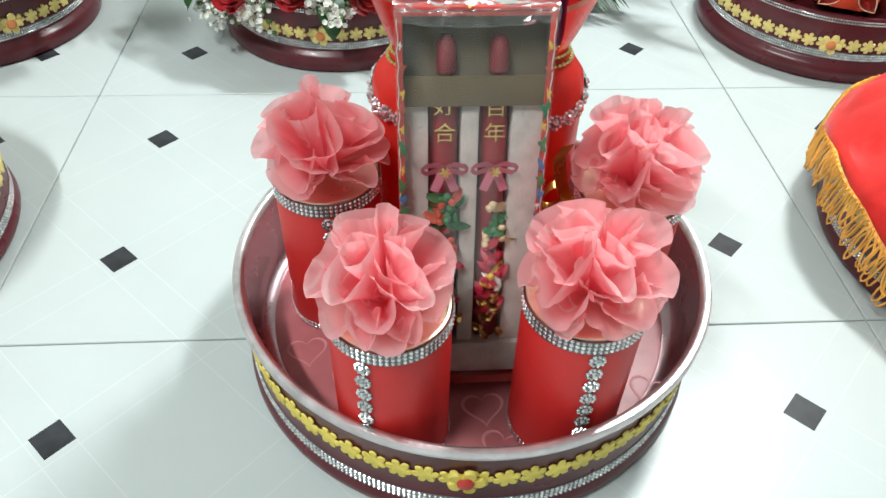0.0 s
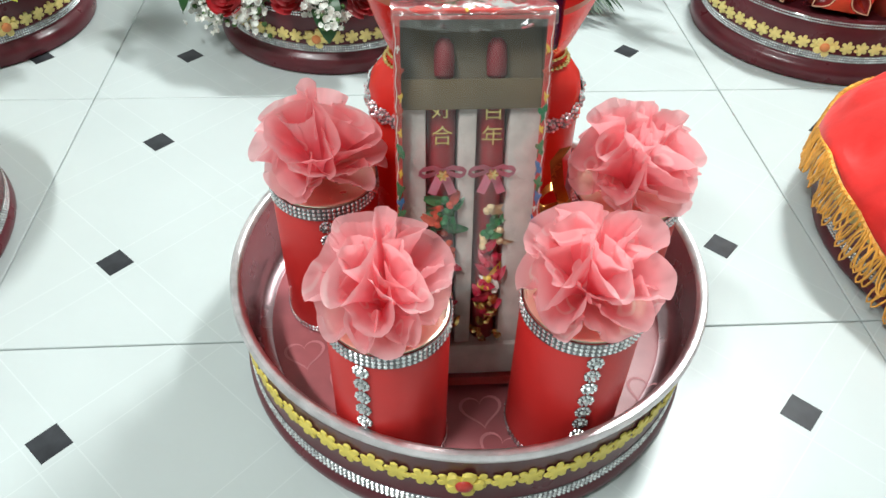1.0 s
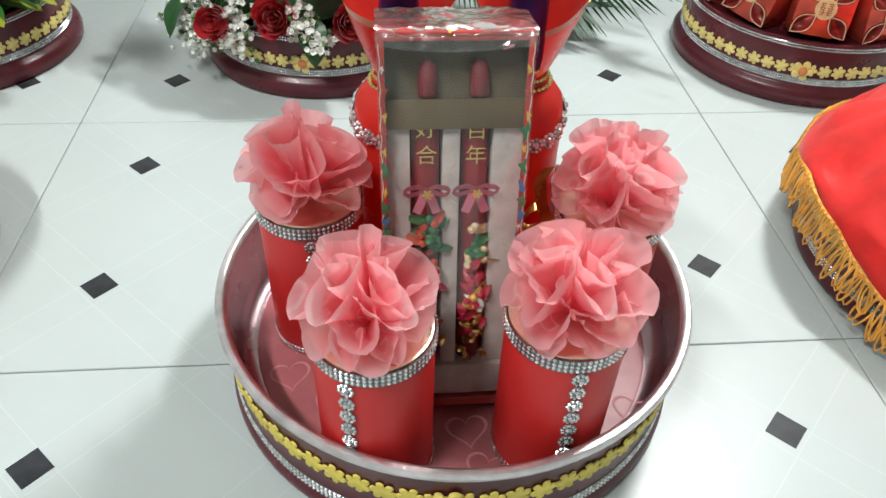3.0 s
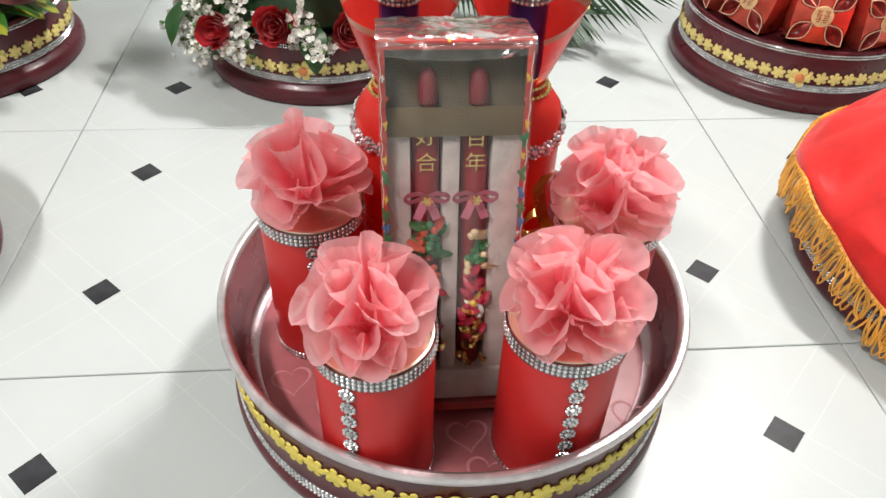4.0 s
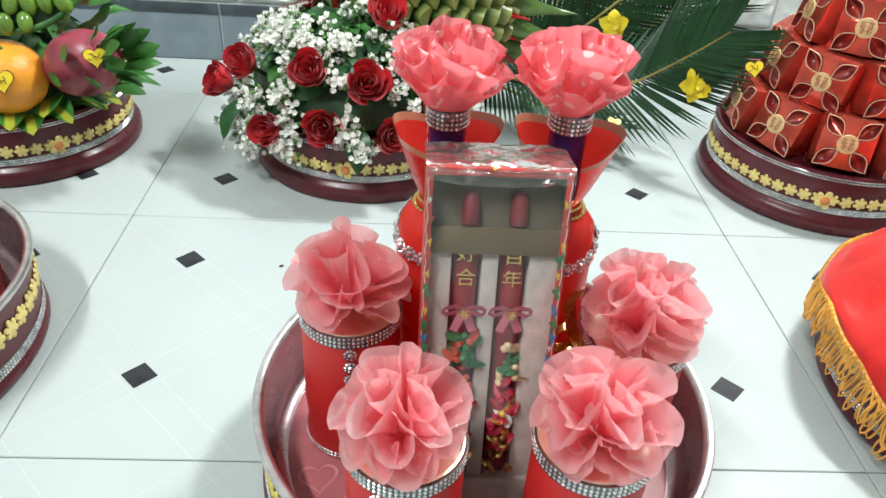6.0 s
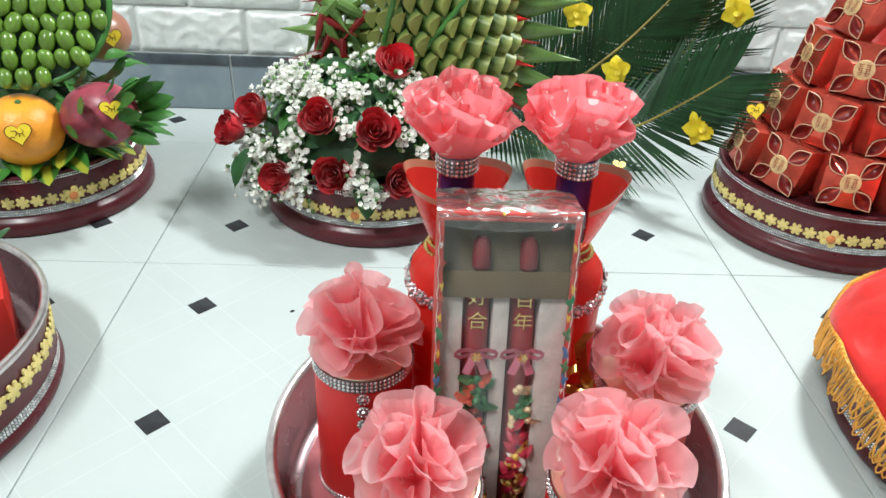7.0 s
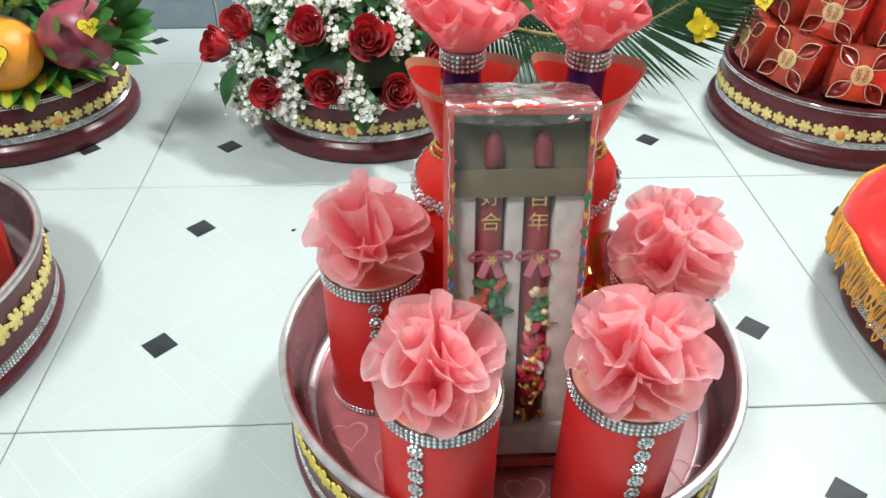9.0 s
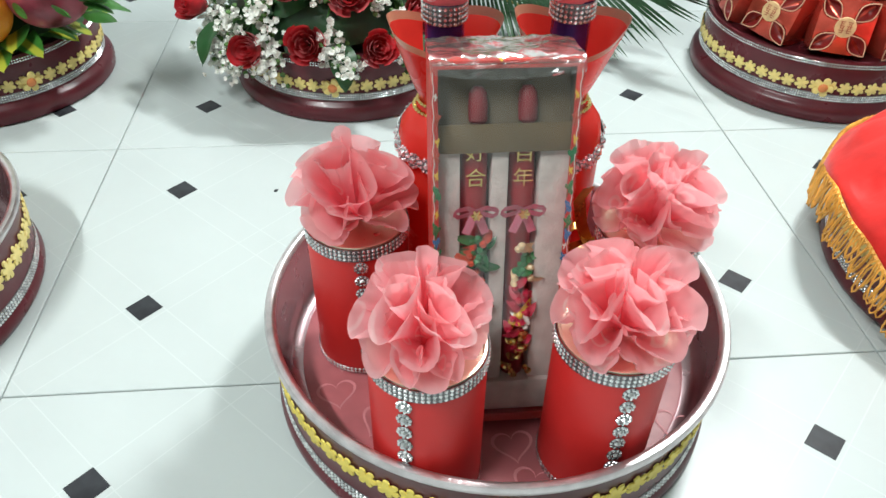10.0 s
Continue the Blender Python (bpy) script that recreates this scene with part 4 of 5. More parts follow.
for k, (p, kind, s) in enumerate(ROSE_AT):
    p = Vector(p)
    out = (p - FC).normalized() + Vector((0.05, -0.55, 0.45))
    if k == 1:
        out = Vector((0.1, -0.5, 0.75))
    r = thing("rose", frame_at(p - out.normalized() * 0.014, out) @ pose(0, 0, 0, 0, 0, 50 * k) @ Matrix.Scale(s, 4), "deep red rose in bloom among white blossom", "rose", "red roses")
    for petal in ROSES[kind]:
        part("petal", petal, None, r)
    for a in range(5):
        part("sepal", SEPAL_ME, None, r, "narrow green sepal" if a == 0 else "", m=pose(0, 0, -0.006, 35, 0, 72 * a))
    part("stem", STALK_ME, None, r, "green stem")

q = random.Random(21)
blossom = merge([moved(blade(0.0060, 0.0058, -0.8, 0.2, 2), pose(0, 0, 0, 25, 0, 72 * k)) for k in range(5)])
buds = [moved(gem(0.0026, 1.3, 6), pose(0, 0, 0))]
pieces, stems = [], []
for c in range(185):
    a, e = q.uniform(0, 2 * math.pi), q.uniform(-0.28, 1.5)
    if q.random() < 0.65:
        a = q.uniform(math.pi * 0.93, math.pi * 1.85)
        e = q.uniform(-0.15, 1.1)
    d = Vector((math.cos(a) * math.cos(e), math.sin(a) * math.cos(e), math.sin(e)))
    rr = q.uniform(0.90, 1.05)
    centre = FC + Vector((d.x * 0.188 * rr, d.y * 0.168 * rr, d.z * 0.150 * rr))
    if centre.y > 0.33 or centre.z < (0.070 if centre.x > 0.16 else 0.045):
        continue
    if min((centre - Vector(p)).length for p, kind, s in ROSE_AT) < 0.029:
        continue
    for b in range(q.randint(11, 18)):
        off = Vector((q.gauss(0, 0.0072), q.gauss(0, 0.0072), q.gauss(0, 0.0072)))
        n = (d + Vector((q.uniform(-0.7, 0.7), q.uniform(-0.7, 0.7), q.uniform(-0.3, 0.8)))).normalized()
        m = frame_at(centre + off, n) @ pose(0, 0, 0, 0, 0, q.uniform(0, 90)) @ Matrix.Scale(q.uniform(0.85, 1.35), 4)
        pieces.append(moved(blossom, m))
        if q.random() < 0.5:
            pieces.append(moved(buds[0], m))
        if q.random() < 0.30:
            stems.append(moved(gem(0.0036, 1.4, 5), frame_at(centre + off * 1.3 - d * 0.006, n)))
        if q.random() < 0.35:
            stems.append(tube([FC + d * 0.08 + Vector((0, 0, 0.0)), centre - d * 0.02, centre + off], 0.0006, 3))
bb = tagged(new("white_blossom", raw_mesh("white_blossom", *merge(pieces), BLOSSOM, False)), "clouds of tiny white filler blossom between roses", "flowers", kind="stuff")
tagged(new("blossom_stems", raw_mesh("blossom_stems", *merge(stems), STEM, False)), "thin green stems of the white filler blossom", "stems", kind="stuff")
# foliage bed
bed = thing("foliage_bed", pose(FC.x, FC.y, 0.083), "dense dark green leaves filling the flower arrangement", "foliage")
core = lathe([(0, 0.118), (0.06, 0.108), (0.11, 0.080), (0.140, 0.045), (0.146, 0.015), (0.13, 0.0), (0, 0.0)], 40)
for v in core.verts:
    v.co *= 1 + 0.10 * noise.noise(v.co * 30)
    v.co.y *= 0.9
    v.co.z = max(v.co.z, 0)
part("leaf_core", core, LEAF_DARK, bed)
BIG_LEAF = raw_mesh("leaf", *blade(0.065, 0.036, 1.0, 0.25, 8, wave=0.002), LEAF_DARK)
SMALL_LEAF = raw_mesh("leaf", *blade(0.045, 0.020, 0.7, 0.25, 6, wave=0.001), LEAF_MID)
for k in range(210):
    a, e = q.uniform(0, 2 * math.pi), q.uniform(-0.1, 1.4)
    d = Vector((math.cos(a) * math.cos(e), 0.9 * math.sin(a) * math.cos(e), math.sin(e)))
    p = Vector((d.x * 0.125, d.y * 0.12, max(0.01, 0.008 + d.z * 0.11)))
    big = k % 4 == 0
    part("leaf", BIG_LEAF if big else SMALL_LEAF, None, bed, m=frame_at(p, d + Vector((0, 0, 0.35))) @ pose(0, 0, 0.003, 30, q.uniform(-30, 30), q.uniform(110, 250)))
for px, py, pz, rx, rz in ((0.290, 0.060, 0.10, -62, 190), (0.13, 0.13, 0.10, -50, 130), (0.40, 0.08, 0.10, -55, 215)):
    part("leaf", BIG_LEAF, None, bed, m=pose(px - FC.x, py - FC.y, pz - 0.083 + 0.01, rx * 0.5, 0, rz))


# ---- carved fruit bird, chilies and palm fronds on the same tray ----
def pod(length, radius, bend, sides=8, n=9):
    pts = [(0, length * t, bend * length * t * t) for t in [i / n for i in range(n + 1)]]
    return tube(pts, radius, sides, lambda t: max(0.04, (0.55 + 0.45 * math.sin(math.pi * min(1, 0.3 + t))) * (1 - t ** 3)))


PC = Vector((0.395, 0.325, 0.225))
carving = thing("carved_fruit", pose(PC.x, PC.y, 0.083), "carved green fruit with overlapping yellow-edged scales and chilies", "fruit carving")
coreb = lathe([(0, 0.0), (0.05, 0.0), (0.075, 0.05), (0.092, 0.11), (0.095, 0.17), (0.075, 0.23), (0.04, 0.265), (0, 0.275)], 32)
part("fruit_body", coreb, LEAF_DARK, carving)
sv, sf = [], []
for i in range(6):
    for j in range(6):
        u, w = j / 5 - 0.5, i / 5
        sv.append(Vector((0.036 * u * (1 - 0.15 * w), 0.043 * w, 0.0140 * (1 - (2 * u) ** 2) * (0.35 + 0.65 * w) + 0.004 * w)))
sv += [Vector((v.x, v.y - 0.001, -0.001)) for v in sv[30:36]]
for i in range(5):
    for j in range(5):
        n = i * 6 + j
        sf.append((n, n + 1, n + 7, n + 6))
for j in range(5):
    sf.append((30 + j, 31 + j, 37 + j, 36 + j))
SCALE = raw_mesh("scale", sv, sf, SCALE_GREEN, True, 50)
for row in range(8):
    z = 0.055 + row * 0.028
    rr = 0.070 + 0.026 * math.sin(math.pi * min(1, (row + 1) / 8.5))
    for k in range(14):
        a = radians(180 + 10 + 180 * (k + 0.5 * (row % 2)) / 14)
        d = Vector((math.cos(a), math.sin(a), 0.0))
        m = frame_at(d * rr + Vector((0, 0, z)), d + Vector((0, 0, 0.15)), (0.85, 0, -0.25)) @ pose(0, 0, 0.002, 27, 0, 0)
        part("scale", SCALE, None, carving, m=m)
for a, b, c in (((-0.10, -0.06, 0.085), (-0.088, -0.115, 0.16), (-0.062, -0.11, 0.26)), ((-0.07, -0.10, 0.10), (-0.015, -0.125, 0.17), (0.05, -0.12, 0.26))):
    pts = [Vector(a) * (1 - t) ** 2 + Vector(b) * 2 * t * (1 - t) + Vector(c) * t * t for t in [i / 10 for i in range(11)]]
    part("stem", raw_mesh("stem", *tube(pts, 0.004, 8), LEAF_MID), None, carving, "curved green stalk")
PODS = [raw_mesh("pod", *pod(L, r, b), CHILI_GREEN) for L, r, b in ((0.062, 0.0090, 0.25), (0.070, 0.0095, -0.15), (0.050, 0.0080, 0.1))]
REDS = [raw_mesh("chili", *pod(L, 0.0062, b), m_) for L, b, m_ in ((0.055, 0.25, CHILI_RED), (0.045, -0.3, CHILI_RED), (0.06, 0.1, CHILI_DARK))]
WING = raw_mesh("pod", *pod(0.125, 0.0165, 0.10, 10), CHILI_GREEN)
for k in range(64):
    d = Vector((q.uniform(-0.8, 0.9), q.uniform(-0.8, 0.1), q.uniform(-1.2, 0.10)))
    p = Vector((-0.160, -0.03, 0.165)) + Vector((q.uniform(-0.025, 0.05), q.uniform(-0.03, 0.02), q.uniform(-0.055, 0.045)))
    me = REDS[k % 3] if k % 3 == 2 else PODS[k % 3 if k % 3 < 2 else 0]
    part(me.name.split(".")[0], me, None, carving, m=frame_at(p, Vector((0, -1, 0.2)), d))
for k, (z, ang) in enumerate(((0.225, 28), (0.195, 16), (0.165, 6), (0.135, -4), (0.105, -14), (0.075, -24), (0.25, 40))):
    d = Vector((math.cos(radians(ang)), -0.18, math.sin(radians(ang)) * 0.7))
    part("pod", WING, None, carving, m=frame_at(Vector((0.090, -0.035, z)), Vector((0, -1, 0.3)), d))
    part("chili", REDS[k % 3], None, carving, m=frame_at(Vector((0.088, -0.058, z - 0.006)), Vector((0, -1, 0.3)), d + Vector((0, -0.05, -0.1))))


LEAFLETS = [raw_mesh("leaflet", *blade(1.0, 0.0054, 0.25 * c, 0.35, 5), PALM, True, 60) for c in (0.6, 0.9, 1.2, 1.6)]


def frond(points, leaf, spread, name="palm_frond", n=66, droop=0.25):
    pts = [Vector(p) for p in points]

    def at(t):
        s = t * (len(pts) - 1)
        i = min(int(s), len(pts) - 2)
        return pts[i].lerp(pts[i + 1], s - i)
    line = [at(i / 24) for i in range(25)]
    for _ in range(3):
        line = [line[0]] + [(line[i - 1] + 2 * line[i] + line[i + 1]) / 4 for i in range(1, 24)] + [line[-1]]
    f = thing(name, pose(0, 0, 0), "dark green cycas palm frond with narrow stiff leaflets", "palm frond", "palm fronds")
    part("rachis", raw_mesh("rachis", *tube(line, 0.0034, 6, lambda t: 1 - 0.65 * t), RACHIS), None, f, "yellow-brown frond stalk")
    qq = random.Random(len(line) + int(pts[0].x * 1000))
    for i in range(n):
        t = 0.03 + 0.97 * i / n
        s = t * 24
        k = min(int(s), 23)
        p = line[k].lerp(line[k + 1], s - k)
        d = (line[k + 1] - line[k]).normalized()
        side = d.cross(Vector(spread)).normalized()
        up = side.cross(d).normalized()
        L = leaf * (0.55 + 0.6 * math.sin(math.pi * (0.12 + 0.78 * t))) * qq.uniform(0.92, 1.06)
        for sgn in (-1, 1):
            dirv = (side * sgn * (1.0 - 0.35 * t) + d * (0.45 + 0.75 * t) + up * qq.uniform(-0.05, 0.12)).normalized()
            part("leaflet", LEAFLETS[qq.randrange(4)], None, f, m=frame_at(p, up, dirv) @ Matrix.Diagonal((1, L, L, 1)))
    return f


frond([(0.50, 0.30, 0.10), (0.60, 0.285, 0.085), (0.703, 0.26, 0.105), (0.745, 0.24, 0.142), (0.779, 0.20, 0.189), (0.805, 0.175, 0.225)], 0.115, (0.1, -0.8, 0.6))
frond([(0.49, 0.33, 0.10), (0.601, 0.33, 0.144), (0.683, 0.33, 0.216), (0.743, 0.33, 0.286), (0.791, 0.33, 0.352)], 0.120, (0.1, -1.0, 0.35))
frond([(0.55, 0.40, 0.10), (0.70, 0.39, 0.13), (0.80, 0.37, 0.19), (0.83, 0.36, 0.27), (0.81, 0.36, 0.36)], 0.120, (-0.2, -1.0, 0.25))
frond([(0.50, 0.40, 0.12), (0.62, 0.41, 0.20), (0.72, 0.41, 0.29), (0.79, 0.41, 0.38)], 0.125, (0.1, -1.0, 0.3))
frond([(0.45, 0.34, 0.09), (0.54, 0.29, 0.07), (0.62, 0.25, 0.055), (0.68, 0.22, 0.050)], 0.085, (0, -0.4, 1), n=40)


def orchid(p, out, size, turn):
    o = thing("orchid", frame_at(Vector(p), out) @ pose(0, 0, 0, 0, 0, turn) @ Matrix.Scale(size, 4), "bright yellow orchid bloom tucked in the palm", "orchid", "yellow orchids")
    for k in range(5):
        part("petal", ORCHID_PETAL, None, o, m=pose(0, 0, 0, 18 if k % 2 else 6, 0, 72 * k))
    part("lip", raw_mesh("lip", *merge([moved(blade(0.013, 0.013, 1.4, 0.5, 6, wave=0.0015), pose(0, 0, 0.003, 50, 0, a)) for a in (170, 200, 140)]), ORCHID), None, o, "ruffled darker lip")


ORCHID_PETAL = raw_mesh("petal", *blade(0.027, 0.026, 0.6, 0.16, 8, wave=0.0012), ORCHID)
orchid((0.786, 0.195, 0.138), (0.1, -1, 0.35), 1.05, 20)
orchid((0.667, 0.275, 0.196), (0.0, -1, 0.2), 0.9, 75)
orchid((0.601, 0.30, 0.275), (-0.3, -1, 0.3), 0.9, 10)
orchid((0.840, 0.285, 0.290), (-0.4, -1, 0.1), 0.95, 50)


# ---- heart stickers ----
def heart_fill(size, thick=0.0005, n=30):
    ring = []
    for k in range(n):
        a = 2 * math.pi * k / n
        ring.append((size * 0.062 * 16 * math.sin(a) ** 3, size * 0.062 * (13 * math.cos(a) - 5 * math.cos(2 * a) - 2 * math.cos(3 * a) - math.cos(4 * a))))
    v = [Vector((x, y, 0)) for x, y in ring] + [Vector((x, y, thick)) for x, y in ring] + [Vector((0, 0, thick))]
    f = []
    for k in range(n):
        j = (k + 1) % n
        f += [(k, j, n + j, n + k), (n + k, n + j, 2 * n)]
    return v, f


HEART_SHAPE = raw_mesh("sticker_face", *heart_fill(0.017), STICKER, False)
HEART_EDGE = raw_mesh("sticker_edge", *heart_fill(0.0185, 0.0003), STICKER_INK, False)
INK_BARS = raw_mesh("ink_mark", *merge([moved(tube([(0, 0, 0), (0.003, 0.003, 0), (0.002, 0.007, 0)], 0.0007, 4), pose(x, y, 0.0009, 0, 0, a)) for x, y, a in ((-0.005, -0.002, 0), (0, -0.004, 40), (0.004, -0.001, 10), (-0.002, 0.002, 80), (0.006, -0.005, 60), (-0.006, -0.005, 100))]), STICKER_INK, False)


def sticker(p, out, size=1.0, turn=0):
    s = thing("heart_sticker", frame_at(Vector(p), out) @ pose(0, 0, 0, 0, 0, turn) @ Matrix.Scale(size, 4), "small golden heart sticker with dark illegible marks", "sticker", "heart stickers")
    part("sticker_edge", HEART_EDGE, None, s)
    part("sticker_face", HEART_SHAPE, None, s, m=pose(0, 0, 0.0003))
    tagged(part("ink_mark", INK_BARS, None, s), kind="stuff")


sticker((0.818, 0.098, 0.203), (-0.1, -1, 0.5), 0.7, 10)
sticker((0.673, 0.19, 0.075), (0, -0.6, 1), 0.6, -10)


# ---- fruit tray ----
def ball(r, squash=0.94, seg=40, dent=0.08):
    prof = []
    for i in range(21):
        a = math.pi * i / 20 - math.pi / 2
        rr, z = r * math.cos(a), r * squash * math.sin(a)
        if i > 17:
            z -= dent * r * (1 - rr / (r * 0.45)) if rr < r * 0.45 else 0
        prof.append((max(rr, 0), z))
    prof[0], prof[-1] = (0, prof[0][1]), (0, prof[-1][1])
    return lathe(prof, seg)


OC = Vector((-0.172, 0.107, 0.141))
fruit = thing("orange_fruit", pose(OC.x, OC.y, OC.z, 12, 8, 0), "large ripe orange with a golden heart sticker", "orange")
part("peel", ball(0.050, 0.95), ORANGE, fruit)
part("navel", lathe([(0, 0.0465), (0.003, 0.0462), (0.0045, 0.0440)], 10), SEPAL, fruit, "small green stem scar")
n_o = (Vector((-0.155, 0.06, 0.155)) - OC).normalized()
sticker(OC + n_o * 0.0505, n_o, 0.9, 5)
DC = Vector((-0.075, 0.125, 0.158))
dragon = thing("dragon_fruit", pose(DC.x, DC.y, DC.z, 0, 70, -20), "dark pink dragon fruit with curling green scales", "dragon fruit")
bmd = ball(0.044, 1.3, 36, 0)
part("skin", bmd, DRAGON, dragon)
DRAGON_TIP = raw_mesh("scale", *blade(0.060, 0.024, -0.5, 0.35, 6, wave=0.001), LEAF_MID)
for k in range(9):
    a = radians(40 * k)
    part("scale", DRAGON_TIP, None, dragon, m=frame_at(Vector((0.020 * math.cos(a), 0.020 * math.sin(a), 0.047)), (math.cos(a), math.sin(a), 0.0), (0.25 * math.cos(a), 0.25 * math.sin(a), 1)))
DSCALE = raw_mesh("scale", *blade(0.046, 0.022, -0.8, 0.3, 6), LEAF_MID)
for k in range(15):
    a = 2.4 * k
    zz = -0.035 + 0.0065 * k
    rr = 0.044 * math.sqrt(max(0.05, 1 - (zz / 0.058) ** 2))
    part("scale", DSCALE, None, dragon, m=frame_at(Vector((rr * math.cos(a), rr * math.sin(a), zz)), (math.cos(a), math.sin(a), 0.2)) @ pose(0, 0, 0.001, 20, 0, 0))
sticker((-0.040, 0.082, 0.184), (0.45, -1, 0.35), 0.8, 0)
AC = Vector((-0.100, 0.245, 0.235))
apple = thing("apple", pose(AC.x, AC.y, AC.z), "blushed red and yellow apple behind the areca nuts", "apple")
part("skin", ball(0.040, 0.92, 36, 0.2), APPLE, apple)
part("stalk", raw_mesh("stalk", *tube([(0, 0, 0.03), (0.002, 0, 0.042), (0.005, 0, 0.048)], 0.0015, 6), RACHIS), None, apple)
sticker(AC + Vector((0.62, -0.78, 0.1)).normalized() * 0.0405, (0.62, -0.78, 0.1), 0.8)
pile = thing("fruit_support", pose(-0.222, 0.214, 0.083), "heap of fresh green leaves under the fruit", "foliage")
mound = lathe([(0, 0.12), (0.05, 0.11), (0.09, 0.07), (0.125, 0.03), (0.14, 0.004), (0.13, 0.0), (0, 0)], 36)
for v in mound.verts:
    v.co.x *= 1 + 0.15 * noise.noise(v.co * 25)
    v.co.y *= 1 + 0.15 * noise.noise(v.co * 25 + Vector((3, 3, 3)))
part("leaf_core", mound, LEAF_DARK, pile)
CROTON = raw_mesh("leaf", *blade(0.085, 0.046, 0.25, 0.12, 9, wave=0.0012), LEAF_CROTON)
for k in range(30):
    a = radians(150 + 12 * k * 0.85)
    d = Vector((math.cos(a), math.sin(a), 0))
    part("leaf", CROTON, None, pile, "green leaf with yellow stripe" if k % 3 == 0 else "", m=frame_at(d * 0.094 + Vector((0, 0, 0.013 + 0.005 * (k % 3))), (d.x * 0.1, d.y * 0.1, 1), d) @ pose(0, 0, 0, q.uniform(0, 7), q.uniform(-8, 8), q.uniform(-50, 50)))
SPRIG = raw_mesh("leaf", *blade(0.054, 0.020, 0.8, 0.35, 7, wave=0.002), LEAF_MID)
for k in range(38):
    a, e = q.uniform(-2.4, 1.2), q.uniform(0.1, 1.1)
    d = Vector((math.cos(a) * math.cos(e), math.sin(a) * math.cos(e), math.sin(e)))
    part("leaf", SPRIG, None, pile, m=frame_at(Vector((d.x * 0.105, d.y * 0.10, 0.02 + d.z * 0.10)), d + Vector((0, 0, 0.4))) @ pose(0, 0, 0, 25, 0, q.uniform(90, 270)))
for px, py, pz, turn in ((-0.03, 0.17, 0.150, -70), (-0.035, 0.19, 0.175, -60), (-0.045, 0.20, 0.200, -45), (-0.02, 0.14, 0.135, -80), (-0.015, 0.16, 0.120, -85), (-0.04, 0.15, 0.165, -65), (-0.05, 0.19, 0.215, -30)):
    part("leaf", SPRIG, None, pile, m=pose(px + 0.222 - 0.03, py - 0.214, pz - 0.083, 15, 20, turn))

# areca nut disc
disc_m = frame_at(Vector((-0.170, 0.165, 0.300)), (0.28, -0.88, 0.42))
disc = thing("areca_disc", disc_m, "round panel of glossy green areca nuts with a stalk border", "areca nuts")
part("backing", lathe([(0, -0.012), (0.108, -0.012), (0.113, -0.004), (0.110, 0.0), (0, 0.002)], 56), LEAF_DARK, disc)
rim = [(0.113 * math.cos(2 * math.pi * k / 56), 0.113 * math.sin(2 * math.pi * k / 56), 0.004) for k in range(57)]
part("border", raw_mesh("border", *tube(rim, 0.0042, 8), LEAF_MID), None, disc, "bent green stalk border")
rim2 = [(0.030 * math.cos(2 * math.pi * k / 36) - 0.03, 0.026 * math.sin(2 * math.pi * k / 36) + 0.045, 0.012) for k in range(37)]
part("inner_ring", raw_mesh("inner_ring", *tube(rim2, 0.003, 6), LEAF_MID), None, disc)
part("red_centre", lathe([(0, 0.006), (0.015, 0.005), (0.024, 0.002), (0.026, 0)], 28), ROSE_RED, disc, "dark red blossom in the ring", m=pose(-0.03, 0.045, 0.003))
NUT_ME = to_mesh("areca_nut", lathe([(0, -0.0125), (0.004, -0.0118), (0.0078, -0.008), (0.0092, -0.001), (0.0084, 0.006), (0.0050, 0.0112), (0.0018, 0.0132), (0, 0.0142)], 14), NUT)
row = 0
y = -0.102
while y < 0.104:
    half = math.sqrt(max(0, 0.1075 ** 2 - y * y))
    n = max(1, int(2 * half / 0.0205))
    for k in range(n):
        x = -half + (k + 0.5) * 2 * half / n + (0.004 if row % 2 else -0.004)
        if (x + 0.03) ** 2 + (y - 0.045) ** 2 < 0.036 ** 2:
            continue
        part("areca_nut", NUT_ME, None, disc, m=pose(x + q.uniform(-0.0015, 0.0015), y + q.uniform(-0.0015, 0.0015), 0.009, -90 + q.uniform(-18, 18), q.uniform(-20, 20), q.uniform(150, 210)) @ Matrix.Scale(q.uniform(1.02, 1.22), 4))
    y += 0.0232
    row += 1

# ---- red gift boxes ----
S = 0.0345


FOLD_START, FOLD_LEN, FOLD_WIDE = 0.0125, 0.0350, 0.0200


